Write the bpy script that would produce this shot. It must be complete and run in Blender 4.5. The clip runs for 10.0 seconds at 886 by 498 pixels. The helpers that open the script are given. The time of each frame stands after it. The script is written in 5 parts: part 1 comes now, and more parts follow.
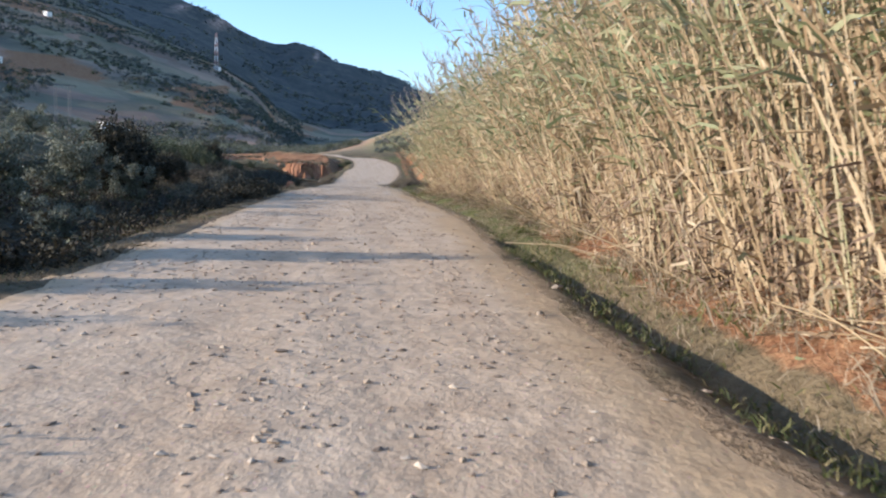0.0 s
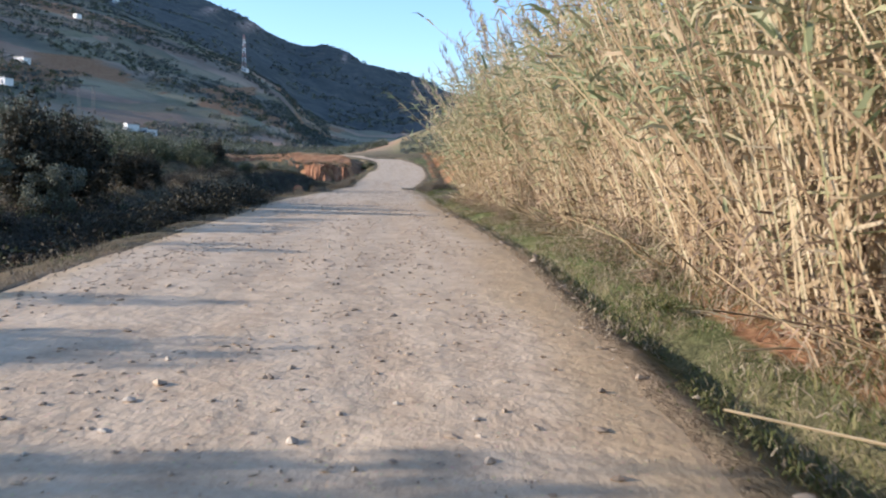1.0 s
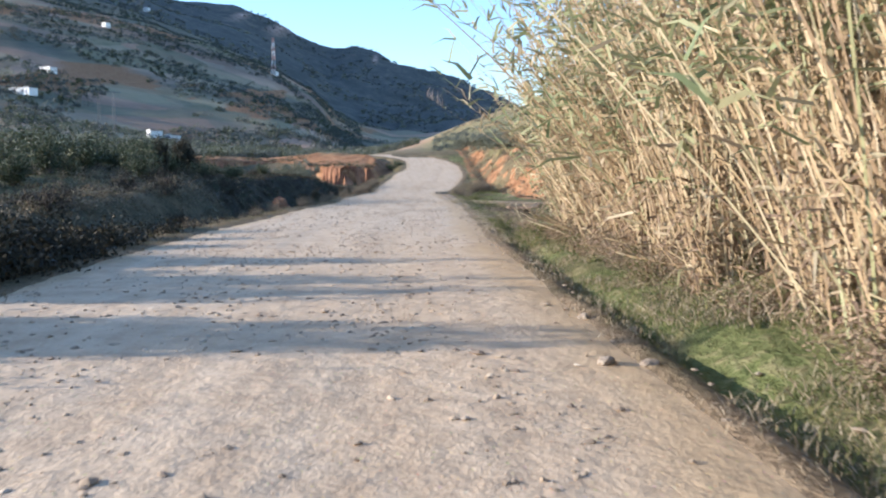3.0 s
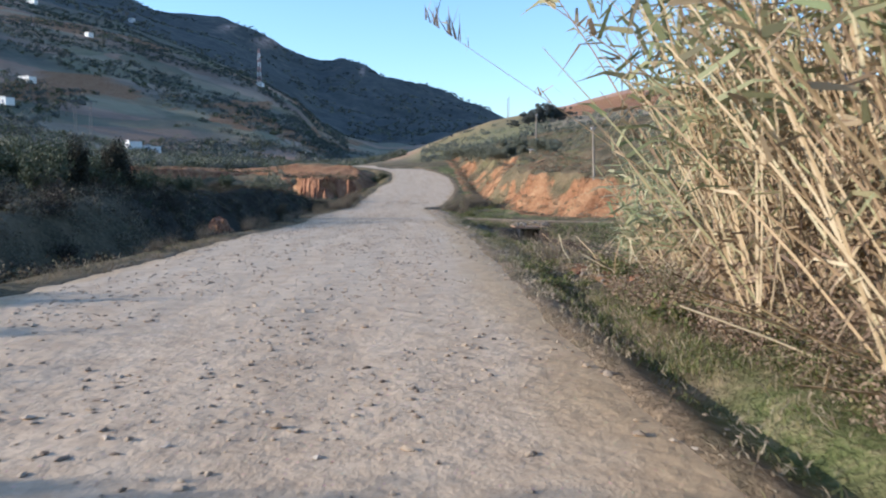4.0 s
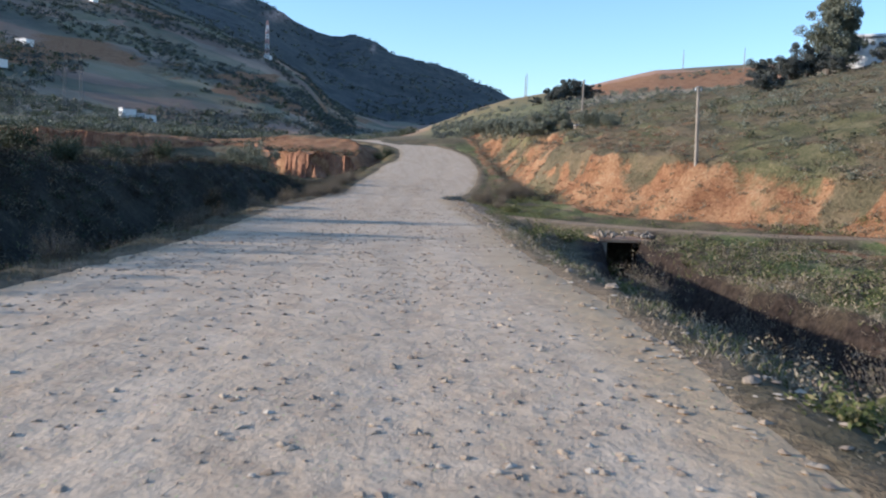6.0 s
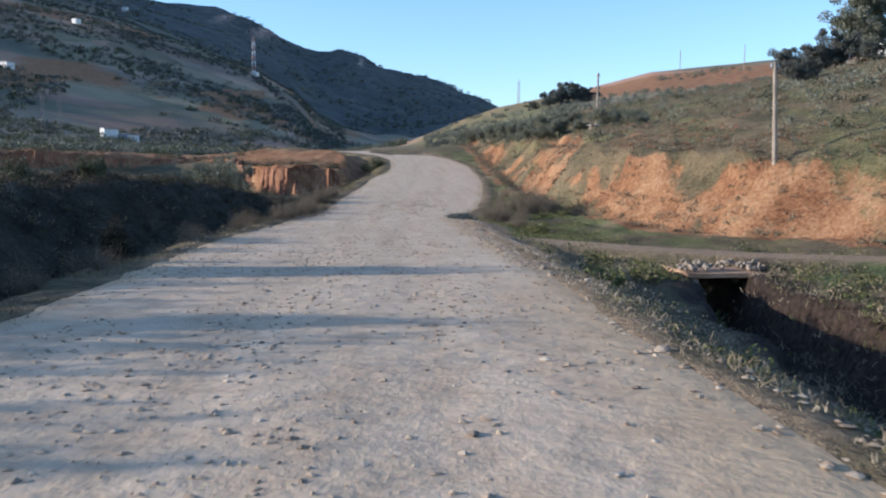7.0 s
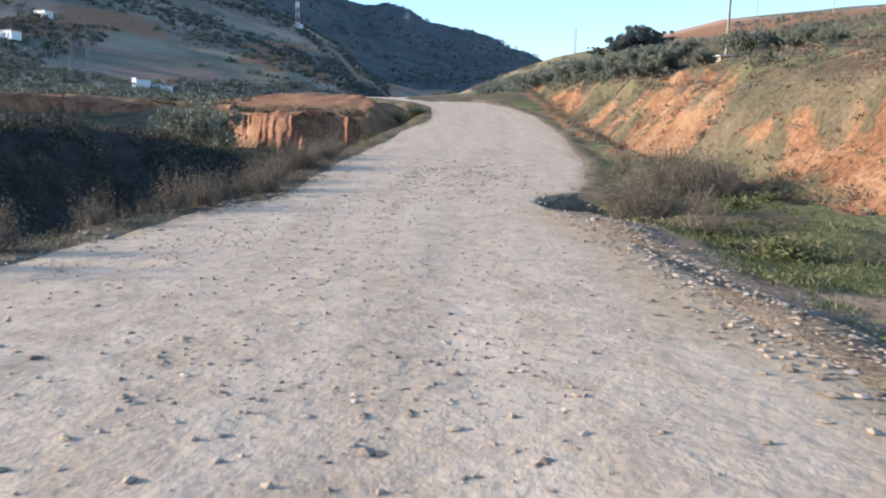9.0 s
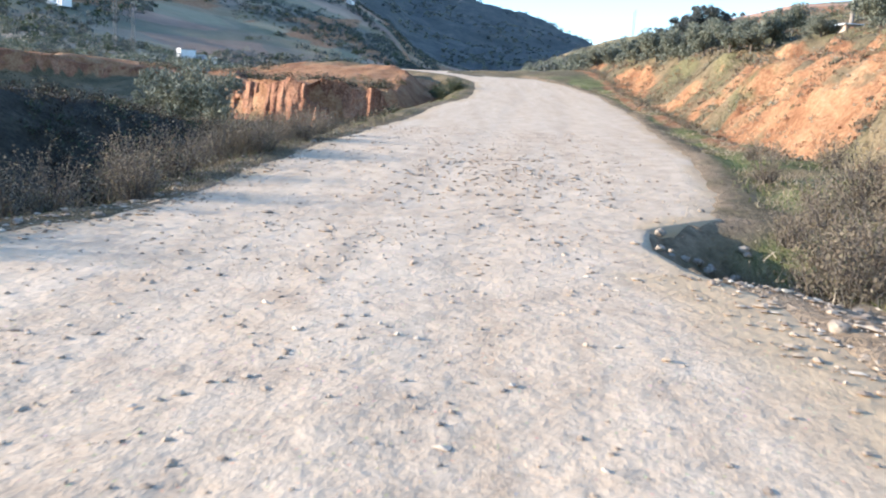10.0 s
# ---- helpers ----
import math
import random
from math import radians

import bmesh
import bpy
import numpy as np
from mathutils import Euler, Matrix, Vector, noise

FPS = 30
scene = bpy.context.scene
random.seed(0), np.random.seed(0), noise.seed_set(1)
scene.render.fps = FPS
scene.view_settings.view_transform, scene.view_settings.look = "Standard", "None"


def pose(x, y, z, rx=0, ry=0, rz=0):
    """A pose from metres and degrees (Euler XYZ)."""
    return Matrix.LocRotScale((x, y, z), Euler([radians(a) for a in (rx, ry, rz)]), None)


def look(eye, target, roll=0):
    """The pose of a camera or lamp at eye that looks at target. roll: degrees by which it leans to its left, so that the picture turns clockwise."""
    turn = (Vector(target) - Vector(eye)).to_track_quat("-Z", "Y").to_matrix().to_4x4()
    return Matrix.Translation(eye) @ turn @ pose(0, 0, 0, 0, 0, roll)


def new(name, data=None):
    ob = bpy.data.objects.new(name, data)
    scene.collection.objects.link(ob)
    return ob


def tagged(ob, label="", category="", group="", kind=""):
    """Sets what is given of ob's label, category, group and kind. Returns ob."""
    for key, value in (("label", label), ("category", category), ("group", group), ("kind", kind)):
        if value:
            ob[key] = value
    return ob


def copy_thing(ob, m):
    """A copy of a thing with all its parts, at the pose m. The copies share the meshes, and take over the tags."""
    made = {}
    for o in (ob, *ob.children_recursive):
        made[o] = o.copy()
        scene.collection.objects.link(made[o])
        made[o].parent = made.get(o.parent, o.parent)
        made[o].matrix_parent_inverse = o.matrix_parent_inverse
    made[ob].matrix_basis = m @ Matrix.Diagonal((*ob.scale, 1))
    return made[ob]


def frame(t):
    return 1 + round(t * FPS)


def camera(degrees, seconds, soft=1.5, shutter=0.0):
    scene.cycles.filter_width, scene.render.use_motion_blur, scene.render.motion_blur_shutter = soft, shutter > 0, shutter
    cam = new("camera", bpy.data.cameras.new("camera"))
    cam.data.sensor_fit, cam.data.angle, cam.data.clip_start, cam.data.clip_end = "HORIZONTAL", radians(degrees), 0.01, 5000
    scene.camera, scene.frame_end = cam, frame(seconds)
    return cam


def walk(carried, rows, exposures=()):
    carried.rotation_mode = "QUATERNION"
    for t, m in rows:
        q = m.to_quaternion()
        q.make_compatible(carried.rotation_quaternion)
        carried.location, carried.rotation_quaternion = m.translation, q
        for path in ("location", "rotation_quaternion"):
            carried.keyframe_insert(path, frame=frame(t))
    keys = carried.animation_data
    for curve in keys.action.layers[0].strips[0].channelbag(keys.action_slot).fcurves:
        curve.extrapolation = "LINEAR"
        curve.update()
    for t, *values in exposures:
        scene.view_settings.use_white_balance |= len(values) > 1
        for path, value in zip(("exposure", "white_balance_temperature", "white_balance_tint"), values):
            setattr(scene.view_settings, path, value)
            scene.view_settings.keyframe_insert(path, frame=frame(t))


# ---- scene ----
EXPO = [(0, 0.82, 5650, 12), (2.0, 0.92, 5650, 11), (3.2, 1.15, 5520, 10), (4.3, 0.6, 5430, 10), (7.3, 0.55, 5430, 11), (8.5, 0.72, 5600, 11), (9.0, 1.0, 5550, 10), (9.5, 1.12, 5550, 10), (10, 1.5, 5550, 9)]
cam = camera(55.10, 10.0, soft=2.1, shutter=0.08)
walk(cam, [
    (0, pose(-1.818, -50.192, 1.054, 85.14, -1.47, -6.61)),
    (0.5, pose(-1.373, -45.334, 1.117, 86.16, -1.26, -3.76)),
    (1, pose(-1.007, -40.434, 1.175, 85.20, -1.50, -4.77)),
    (1.5, pose(-0.711, -35.493, 1.226, 84.30, -0.30, -3.82)),
    (2, pose(-0.478, -30.510, 1.271, 84.01, 0.78, -3.17)),
    (2.5, pose(-0.301, -25.485, 1.310, 83.24, -1.66, -2.75)),
    (3, pose(-0.173, -20.429, 1.342, 85.08, 0.23, -2.48)),
    (3.2, pose(-0.134, -18.401, 1.353, 86.42, 0.65, -0.29)),
    (4.3, pose(-0.015, -7.187, 1.393, 85.39, -0.05, -4.04)),
    (4.5, pose(-0.007, -5.138, 1.396, 85.08, 0.22, -2.16)),
    (5, pose(0.000, 0.000, 1.400, 85.81, 0.42, -0.25)),
    (5.5, pose(-0.005, 5.133, 1.396, 85.14, -0.98, -2.07)),
    (6, pose(-0.014, 10.235, 1.385, 84.66, -1.85, -2.88)),
    (6.2, pose(-0.017, 12.267, 1.378, 86.62, -2.94, -2.48)),
    (7.3, pose(-0.006, 23.356, 1.317, 85.17, 0.99, -3.35)),
    (7.5, pose(0.005, 25.356, 1.302, 85.91, 1.09, -2.69)),
    (8, pose(0.051, 30.321, 1.258, 82.21, 0.14, 0.65)),
    (8.5, pose(0.129, 35.227, 1.205, 80.50, 0.69, 0.61)),
    (9, pose(0.248, 40.074, 1.144, 82.55, -0.61, -0.42)),
    (9.5, pose(0.412, 44.863, 1.073, 79.65, 1.06, 1.29)),
    (10, pose(0.632, 49.592, 0.994, 81.28, -2.69, 2.79)),
], exposures=EXPO)
# world, sun
SUN_EL, SUN_AZ = 14.0, -91.0          # degrees; azimuth from +y, positive towards +x
w = bpy.data.worlds.new("sky")
scene.world = w
w.use_nodes = True
nt_ = w.node_tree
sky = nt_.nodes.new("ShaderNodeTexSky")
sky.sky_type, sky.sun_disc = "NISHITA", False
sky.sun_elevation, sky.sun_rotation = radians(SUN_EL + 8), radians(SUN_AZ)
sky.air_density, sky.dust_density, sky.ozone_density = 1.1, 0.3, 3.0
bg = nt_.nodes["Background"]
bg.inputs["Strength"].default_value = 0.15
nt_.links.new(sky.outputs["Color"], bg.inputs["Color"])
sun = new("sun", bpy.data.lights.new("sun", "SUN"))
sun.data.energy, sun.data.angle, sun.data.color = 5.0, radians(0.6), (1.0, 0.84, 0.66)
sdir = Vector((math.sin(radians(SUN_AZ)) * math.cos(radians(SUN_EL)), math.cos(radians(SUN_AZ)) * math.cos(radians(SUN_EL)), math.sin(radians(SUN_EL))))
sun.matrix_world = look(sdir * 50, (0, 0, 0))


# ---- numeric helpers ----
def vnoise(x, y, seed=0):
    """Smooth value noise in 0..1 over arrays."""
    xi, yi = np.floor(x).astype(np.int64), np.floor(y).astype(np.int64)
    fx, fy = x - xi, y - yi
    fx, fy = fx * fx * (3 - 2 * fx), fy * fy * (3 - 2 * fy)

    def h(a, b):
        n = (a * 374761393 + b * 668265263 + seed * 974634777) & 0x7FFFFFFF
        n = ((n ^ (n >> 13)) * 1274126177) & 0x7FFFFFFF
        return ((n ^ (n >> 16)) & 0xFFFF) / 65535.0
    return (h(xi, yi) * (1 - fx) + h(xi + 1, yi) * fx) * (1 - fy) + (h(xi, yi + 1) * (1 - fx) + h(xi + 1, yi + 1) * fx) * fy


def fbm(x, y, octaves=4, seed=0):
    s, a, tot = 0, 1.0, 0
    for k in range(octaves):
        s, tot = s + a * vnoise(x * 2 ** k, y * 2 ** k, seed + k), tot + a
        a *= 0.5
    return s / tot


def smooth(a, b, v):
    """0 below a, 1 above b, an even S between."""
    u = np.clip((v - a) / (b - a), 0, 1)
    return u * u * (3 - 2 * u)


# ---- the plan ----
ROAD_Y = (-90, -50, -20, 0, 20, 45, 53, 61, 68, 80, 95, 104, 112, 120, 130, 150, 190)
ROAD_Z = (-0.8, -0.34, -0.06, 0, -0.06, -0.33, -0.40, -0.12, 0.4, 0.95, 2.1, 3.0, 4.0, 4.85, 4.9, 3.6, 2.5)
LEFT_Y = (-90, -40, -25, -12, -6, 2, 8, 16, 20, 30, 45, 52, 56, 58.4, 60, 62, 65, 70, 76, 82, 88, 95, 99, 104, 108.5, 112, 115, 119, 130, 190)
LEFT_X = (-6.2, -5.15, -5, -4.95, -5.2, -5.1, -4.85, -4.6, -4.35, -4.25, -5.1, -4.8, -4.35, -3.5, -3.2, -3.25, -3.07, -2.75, -2.45, -2, -1.65, -0.5, -0.15, -0.1, -0.35, -1.6, -3.4, -6, -13, -50)
RIGHT_Y = (-90, -46, -42, -36, -31, -26, -18, -12, 0, 6, 18, 30, 36, 42, 52, 56, 57.2, 58.4, 59.6, 60.8, 62.6, 68.5, 80, 85, 92, 102, 107, 110, 113.5, 116, 119, 124, 190)
RIGHT_X = (-0.6, 0.3, 0.42, 0.8, 1.22, 1.55, 1.68, 1.6, 1.72, 1.98, 2.35, 2.48, 2.8, 2.92, 3.08, 3, 2.65, 2.5, 2.75, 3.7, 4.25, 5.2, 6.4, 6.9, 7.3, 7.3, 6.6, 5.7, 4.4, 3.2, 1.4, -1.6, -40)
TOE_Y = (-80, 0, 20, 34, 43, 48, 53, 60, 70, 80, 105, 125, 150)
TOE_X = (22, 21, 20, 19.0, 18.3, 15.5, 11.8, 8.8, 8.0, 8.6, 9.6, 9.5, 8.0)
# upper rim of the eroded cut in the right-hand slope: distance above the toe, along the road
CUT_Y = (38, 44, 50, 57, 62, 66, 68, 71, 76, 82, 87, 90, 94, 97, 100, 103, 108, 112, 116, 121, 126, 132, 140)
CUT_Q = (2.0, 3.0, 3.6, 3.3, 2.9, 1.6, 1.2, 3.2, 4.2, 5.2, 5.9, 4.8, 2.0, 0.2, 0.4, 1.7, 2.1, 1.4, 0.3, 1.8, 2.4, 1.2, 0.0)
ROUGH = 1.0


def cut_rim(x, y):
    return np.interp(y, CUT_Y, CUT_Q) + 1.1 * (fbm(x / 2.4, y / 2.4, 3, 27) - 0.5)


def road_z(y):
    return np.interp(y, ROAD_Y, ROAD_Z)


def edge_l(y):
    return np.interp(y, LEFT_Y, LEFT_X)


def edge_r(y):
    return np.interp(y, RIGHT_Y, RIGHT_X)


# elevation angle (degrees) of the far land by azimuth and distance from the origin
FAR_R = (140.0, 220.0, 320.0, 450.0, 1000.0, 1700.0, 3200.0, 4500.0)
FAR_A = (-180, -60, -25, -17, -14.5, -12.5, -11, -9, -7.6, -6.3, -4.8, -3.3, -1, 0.2, 1.3, 2.8, 4.3, 5.6, 6.8, 9, 12, 16, 20, 24.5, 28, 30, 60, 180)
FAR_EL = np.array((
    (0.5, 1.2, 1.3, 1.3, 1.3, 1.3, 1.3, 1.3, 1.35, 1.4, 1.4, 1.5, 1.9, 1.95, 2, 2.2, 2.4, 2.71, 2.9, 3.6, 4.1, 4.35, 4.85, 5.65, 6.95, 6.7, 6, 1),
    (0.3, 1.6, 1.6, 1.5, 1.44, 1.4, 1.4, 1.4, 1.4, 1.4, 1.4, 1.5, 1.9, 2.16, 2.4, 2.85, 3.3, 3.77, 4.2, 4.5, 4.85, 5.15, 5.45, 5.9, 6.6, 6.7, 5.5, 0.6),
    (0.1, 2.2, 2.4, 2, 1.83, 1.7, 1.66, 1.6, 1.55, 1.5, 1.5, 1.6, 1.9, 2.27, 2.6, 3.25, 3.9, 4.34, 4.75, 5.2, 5.75, 6.75, 6.95, 7.2, 7.1, 6.8, 4, 0.3),
    (0.1, 3.5, 4, 2.8, 2.58, 2.4, 2.27, 2.1, 2, 1.9, 1.7, 1.7, 1.9, 2.16, 2.4, 2.95, 3.5, 3.92, 4.3, 4.6, 5, 6, 6.2, 5.66, 5.24, 5, 3, 0.2),
    (0, 8, 10.2, 9.2, 8.53, 8, 7.53, 6.9, 6.12, 5.4, 3.7, 2.8, 2.2, 2.2, 2.2, 2.4, 2.6, 2.81, 3, 3, 3, 3, 3, 2.55, 2.2, 2, 1, 0.1),
    (0, 9, 12, 10.4, 9.4, 8.6, 7.91, 7, 6.27, 5.6, 4.4, 3.6, 3, 2.95, 2.9, 3.05, 3.2, 3.3, 3.4, 3, 2.6, 2.4, 2.2, 1.89, 1.64, 1.5, 0.8, 0.1),
    (0, 10, 14, 11.9, 10.91, 10.9, 10.98, 10.18, 9.2, 8.62, 8.1, 8.4, 7.75, 7.45, 7.1, 6.38, 6.06, 5.78, 4.78, 4, 3, 2.4, 2, 1.64, 1.36, 1.2, 0.6, 0.1),
    (0, 7, 10, 9, 8.44, 8, 7.57, 7, 6.74, 6.5, 6, 6, 5.5, 5.24, 5, 4.75, 4.5, 4.19, 3.9, 3, 2.4, 2, 1.6, 1.33, 1.12, 1, 0.5, 0.1)))


def far_z(x, y):
    r, a = np.hypot(x, y), np.degrees(np.arctan2(x, y))
    fr = np.interp(np.log(np.maximum(r, 140)), np.log(FAR_R), np.arange(len(FAR_R)))
    i = np.clip(fr.astype(int), 0, len(FAR_R) - 2)
    u = fr - i
    el = np.zeros_like(r)
    for k in range(len(FAR_R)):
        wk = np.where(i == k, 1 - u, 0) + np.where(i + 1 == k, u, 0)
        el += wk * np.interp(a, FAR_A, FAR_EL[k])
    # gullies and knolls
    sc = np.clip((r - 150) / 2500, 0, 1)
    n = fbm(x / (60 + 240 * 0.5), y / 180.0, 5, 11) - 0.5
    ridge = np.abs(fbm(x / 420.0 + 0.3 * n, y / 420.0, 4, 31) - 0.5)
    z = 1.4 + r * np.tan(np.radians(el))
    return z + sc * (n * 60 - ridge * 90 * smooth(1100, 2200, r) * (1 - smooth(2700, 3200, r)) + 26 * smooth(1500, 2900, r) * (fbm(x / 110.0, y / 110.0, 4, 33) - 0.5)) + (1 - sc) * n * 3 * smooth(150, 300, r)


def bluff_y(x):
    """Line of the bluff's face, seen from above."""
    return 95.5 + 0.1 * (-4 - x) + np.interp(-x, (11, 14, 16, 20, 24, 26.5, 28.5, 30, 36, 60, 400), (0, 2.5, 14.0, 16.0, 13.5, 11.0, 5.0, 1.9, -0.7, -6.0, -40.0)) + 1.4 * (fbm(np.asarray(x) / 2.3, np.asarray(x) * 0 + 3, 3, 8) - 0.5)


def left_z(x, y, s):
    """Land left of the road; s is the distance from its edge."""
    rz = road_z(y)
    dip = np.interp(y, (-80, -30, 0, 40, 62, 75, 90, 98, 110, 125), (1.5, 1.6, 1.5, 1.7, 1.7, 1.7, 2.0, 2.1, 1.0, 0.4))
    z = rz - dip * smooth(0.4, 4.0, s)
    bank = np.interp(y, (-80, -40, -12, 5, 16, 30, 50, 63, 68, 73, 80, 90), (1.4, 1.4, 1.6, 1.9, 2.6, 3.0, 3.2, 3.2, 2.8, 2.2, 1.2, 0.2))
    foot = np.interp(y, (-40, 0, 20, 40), (3.0, 2.6, 3.4, 4.0))
    top = np.interp(y, (-40, 0, 20, 40), (7.5, 5.5, 7.0, 8.6))
    w_ = s + 1.6 * (fbm(x / 6, y / 6, 3, 5) - 0.5)
    u_ = np.clip((w_ - foot) / (top - foot), 0, 1)
    z = z + bank * u_ * u_ * (3 - 2 * u_) * (1 - np.interp(y, (-30, 0, 20), (0.3, 0.55, 0.3)) * smooth(9, 18, s))
    z = z + 0.22 * np.clip(s - 9, 0, 16) * smooth(6, 22, y) * (1 - smooth(52, 66, y))
    # talus below the left-hand stretch of the bluff
    front = bluff_y(x) - y
    z = np.maximum(z, np.where(x < -17.5, 2.7 - 0.16 * np.clip(front, 0, 60), -9) * smooth(62, 80, y) - 9 * (1 - smooth(62, 80, y)))
    # the terrace behind the eroded red bluff
    m_ = smooth(-0.6, 0.4, y - bluff_y(x)) * smooth(2.6, 4.4, s)
    up_ = np.maximum(rz - 0.2 - 2.7, 0) * (1 - smooth(4, 15, s)) * smooth(97, 104, y)
    z = z * (1 - m_) + m_ * (2.25 + np.interp(-x, (13, 20, 26, 30, 60), (0, 0.1, 0.5, 1.1, 1.8)) + up_ + 0.6 * fbm(x / 3.0, y / 3.0, 3, 9) + 0.05 * np.clip(y - 96, -20, 30))
    return z


def right_z(x, y, s):
    rz = road_z(y)
    toe = np.interp(y, TOE_Y, TOE_X)
    q = x - toe + 1.2 * (fbm(x / 3.0, y / 3.0, 3, 21) - 0.5)
    low = np.interp(y, (-80, -4, 6, 13, 30, 45, 56, 64), (0.1, 0.1, -0.08, -0.55, -0.9, -0.6, -0.35, 0.0))
    z = rz + low * smooth(0.3, 2.4, s)
    # roadside ditch, then the stream's gully
    dd = np.interp(y, (-80, -38, -32, -4, 6, 62, 70), (0.3, 0.3, 0.2, 0.18, 0.22, 0.1, 0.1))
    dc = np.interp(y, (-50, -38, -32, -4, 6), (0.8, 0.75, 0.45, 0.45, 0.95))
    dw = np.interp(y, (-50, -38, -32, -4, 6), (0.3, 0.3, 0.17, 0.17, 0.36))
    z = z - dd * np.exp(-((s - dc - 0.4 * dw * (fbm(x * 0 + 2, y / 2.2, 3, 22) - 0.5)) / dw) ** 2)
    z = z + np.interp(y, (-80, -6, 2), (0.35, 0.35, 0)) * smooth(1.2, 2.4, s)
    gx = np.interp(y, (2, 14, 25, 30, 38, 42, 46), (7.0, 5.5, 6.1, 6.4, 7.6, 8.4, 9.0))
    gd = np.interp(y, (0, 8, 30, 41, 42.2, 43), (0, 0.6, 1.15, 1.2, 1.2, 0.0))
    z = z - gd * (1 - smooth(np.interp(y, (35, 39.5), (0.95, 0.4)), np.interp(y, (35, 39.5), (1.5, 0.75)), np.abs(x - gx) + 0.5 * (fbm(x / 1.1, y / 1.1, 3, 24) - 0.5) * (y < 38)))
    z = z - 1.0 * np.exp(-(((x - 3.75) / 0.95) ** 2 + ((y - 58.6) / 1.1) ** 2) * (1 + 0.8 * (fbm(x / 0.5, y / 0.6, 3, 25) - 0.5)))
    # embankment and hillside
    hh = np.interp(y, (-80, 20, 40, 53, 70, 105, 125), (1.0, 1.0, 1.6, 2.7, 3.0, 2.6, 2.0))
    z = z + (rz - z) * smooth(-2, 0, q) * 0.5
    rill = np.abs(fbm(y / 1.1 + 0.35 * x, x / 4.0, 3, 23) - 0.5)
    rim = cut_rim(x, y)
    face = smooth(-0.4, 0.9, q) * (1 - smooth(rim - 0.45, rim + 0.15, q)) * smooth(34, 44, y)
    z = z - (0.9 * rill + 0.5 * smooth(0.5, 3.0, rim)) * face - 0.3 * rill * smooth(0, 1.2, q) * (1 - smooth(5.0, 8.0, q)) * smooth(30, 42, y)
    z = z + 0.5 * (fbm(x / 0.9, y / 2.4, 3, 28) - 0.5) * smooth(0.2, 1.0, q) * (1 - smooth(7, 11, q)) * smooth(34, 44, y)
    z = z + hh * smooth(0, 3.6, q) + 0.25 * np.clip(q - 2.5, 0, 12) + 0.185 * np.clip(q - 14.5, 0, 36) + 0.08 * np.clip(q - 50, 0, 400)
    return z


def ground_z(x, y):
    x, y = np.asarray(x, float), np.asarray(y, float)
    l, r_, rz = edge_l(y), edge_r(y), road_z(y)
    sl, sr = l - x, x - r_
    z = np.where(sl > 0, left_z(x, y, sl), np.where(sr > 0, right_z(x, y, sr), rz))
    near = 1 - smooth(105, 150, np.hypot(x * 0.9, y))
    z = z * near + far_z(x, y) * (1 - near)
    out = np.clip(np.maximum(sl, sr), 0, 1) ** 0.7 * (0.55 + 0.45 * np.clip(np.maximum(sl, sr) / 3, 0, 1))
    z = z + out * near * ROUGH * (0.5 * (fbm(x / 4.0, y / 4.0, 4, 41) - 0.5) + 0.26 * (fbm(x / 0.8, y / 0.8, 3, 51) - 0.5))
    return z - 0.13 * smooth(0.02, 0.4, np.minimum(-sl, -sr)) * (y < 185)
# ---- materials ----
def node(nt, kind, **kw):
    n = nt.nodes.new("ShaderNode" + kind)
    for k, v in kw.items():
        n.inputs[k].default_value = v
    return n


def ramp(nt, src, stops):
    r = nt.nodes.new("ShaderNodeValToRGB")
    while len(r.color_ramp.elements) < len(stops):
        r.color_ramp.elements.new(0.5)
    for e, (p, c) in zip(r.color_ramp.elements, stops):
        e.position, e.color = p, (*c, 1)
    nt.links.new(src, r.inputs["Fac"])
    return r.outputs["Color"]


def noise_of(nt, vec, scale, detail=5.0, rough=0.6):
    n = node(nt, "TexNoise", Scale=scale, Detail=detail, Roughness=rough)
    nt.links.new(vec, n.inputs["Vector"])
    return n.outputs["Fac"]


def mixc(nt, fac, a, b, mode="MIX"):
    m = nt.nodes.new("ShaderNodeMix")
    m.data_type, m.blend_type = "RGBA", mode
    for s, i in ((fac, 0), (a, 6), (b, 7)):
        if hasattr(s, "links"):
            nt.links.new(s, m.inputs[i])
        else:
            m.inputs[i].default_value = s if i == 0 else (*s, 1)
    return m.outputs[2]


def math_of(nt, op, a, b=0.5, clamp=False):
    m = nt.nodes.new("ShaderNodeMath")
    m.operation, m.use_clamp = op, clamp
    for s, i in ((a, 0), (b, 1)):
        if hasattr(s, "links"):
            nt.links.new(s, m.inputs[i])
        else:
            m.inputs[i].default_value = s
    return m.outputs[0]


def bumped(nt, height, strength, distance):
    b = node(nt, "Bump", Strength=strength, Distance=distance)
    nt.links.new(height, b.inputs["Height"])
    nt.links.new(b.outputs["Normal"], nt.nodes["Principled BSDF"].inputs["Normal"])


def blank(name, rough=0.9, spec=0.2):
    m = bpy.data.materials.new(name)
    m.use_nodes = True
    b = m.node_tree.nodes["Principled BSDF"]
    b.inputs["Roughness"].default_value = rough
    b.inputs["Specular IOR Level"].default_value = spec
    return m, m.node_tree, b


def place(nt):
    return nt.nodes.new("ShaderNodeNewGeometry").outputs["Position"]


def attr(nt, name):
    a = nt.nodes.new("ShaderNodeAttribute")
    a.attribute_name = name
    return a.outputs["Fac"]


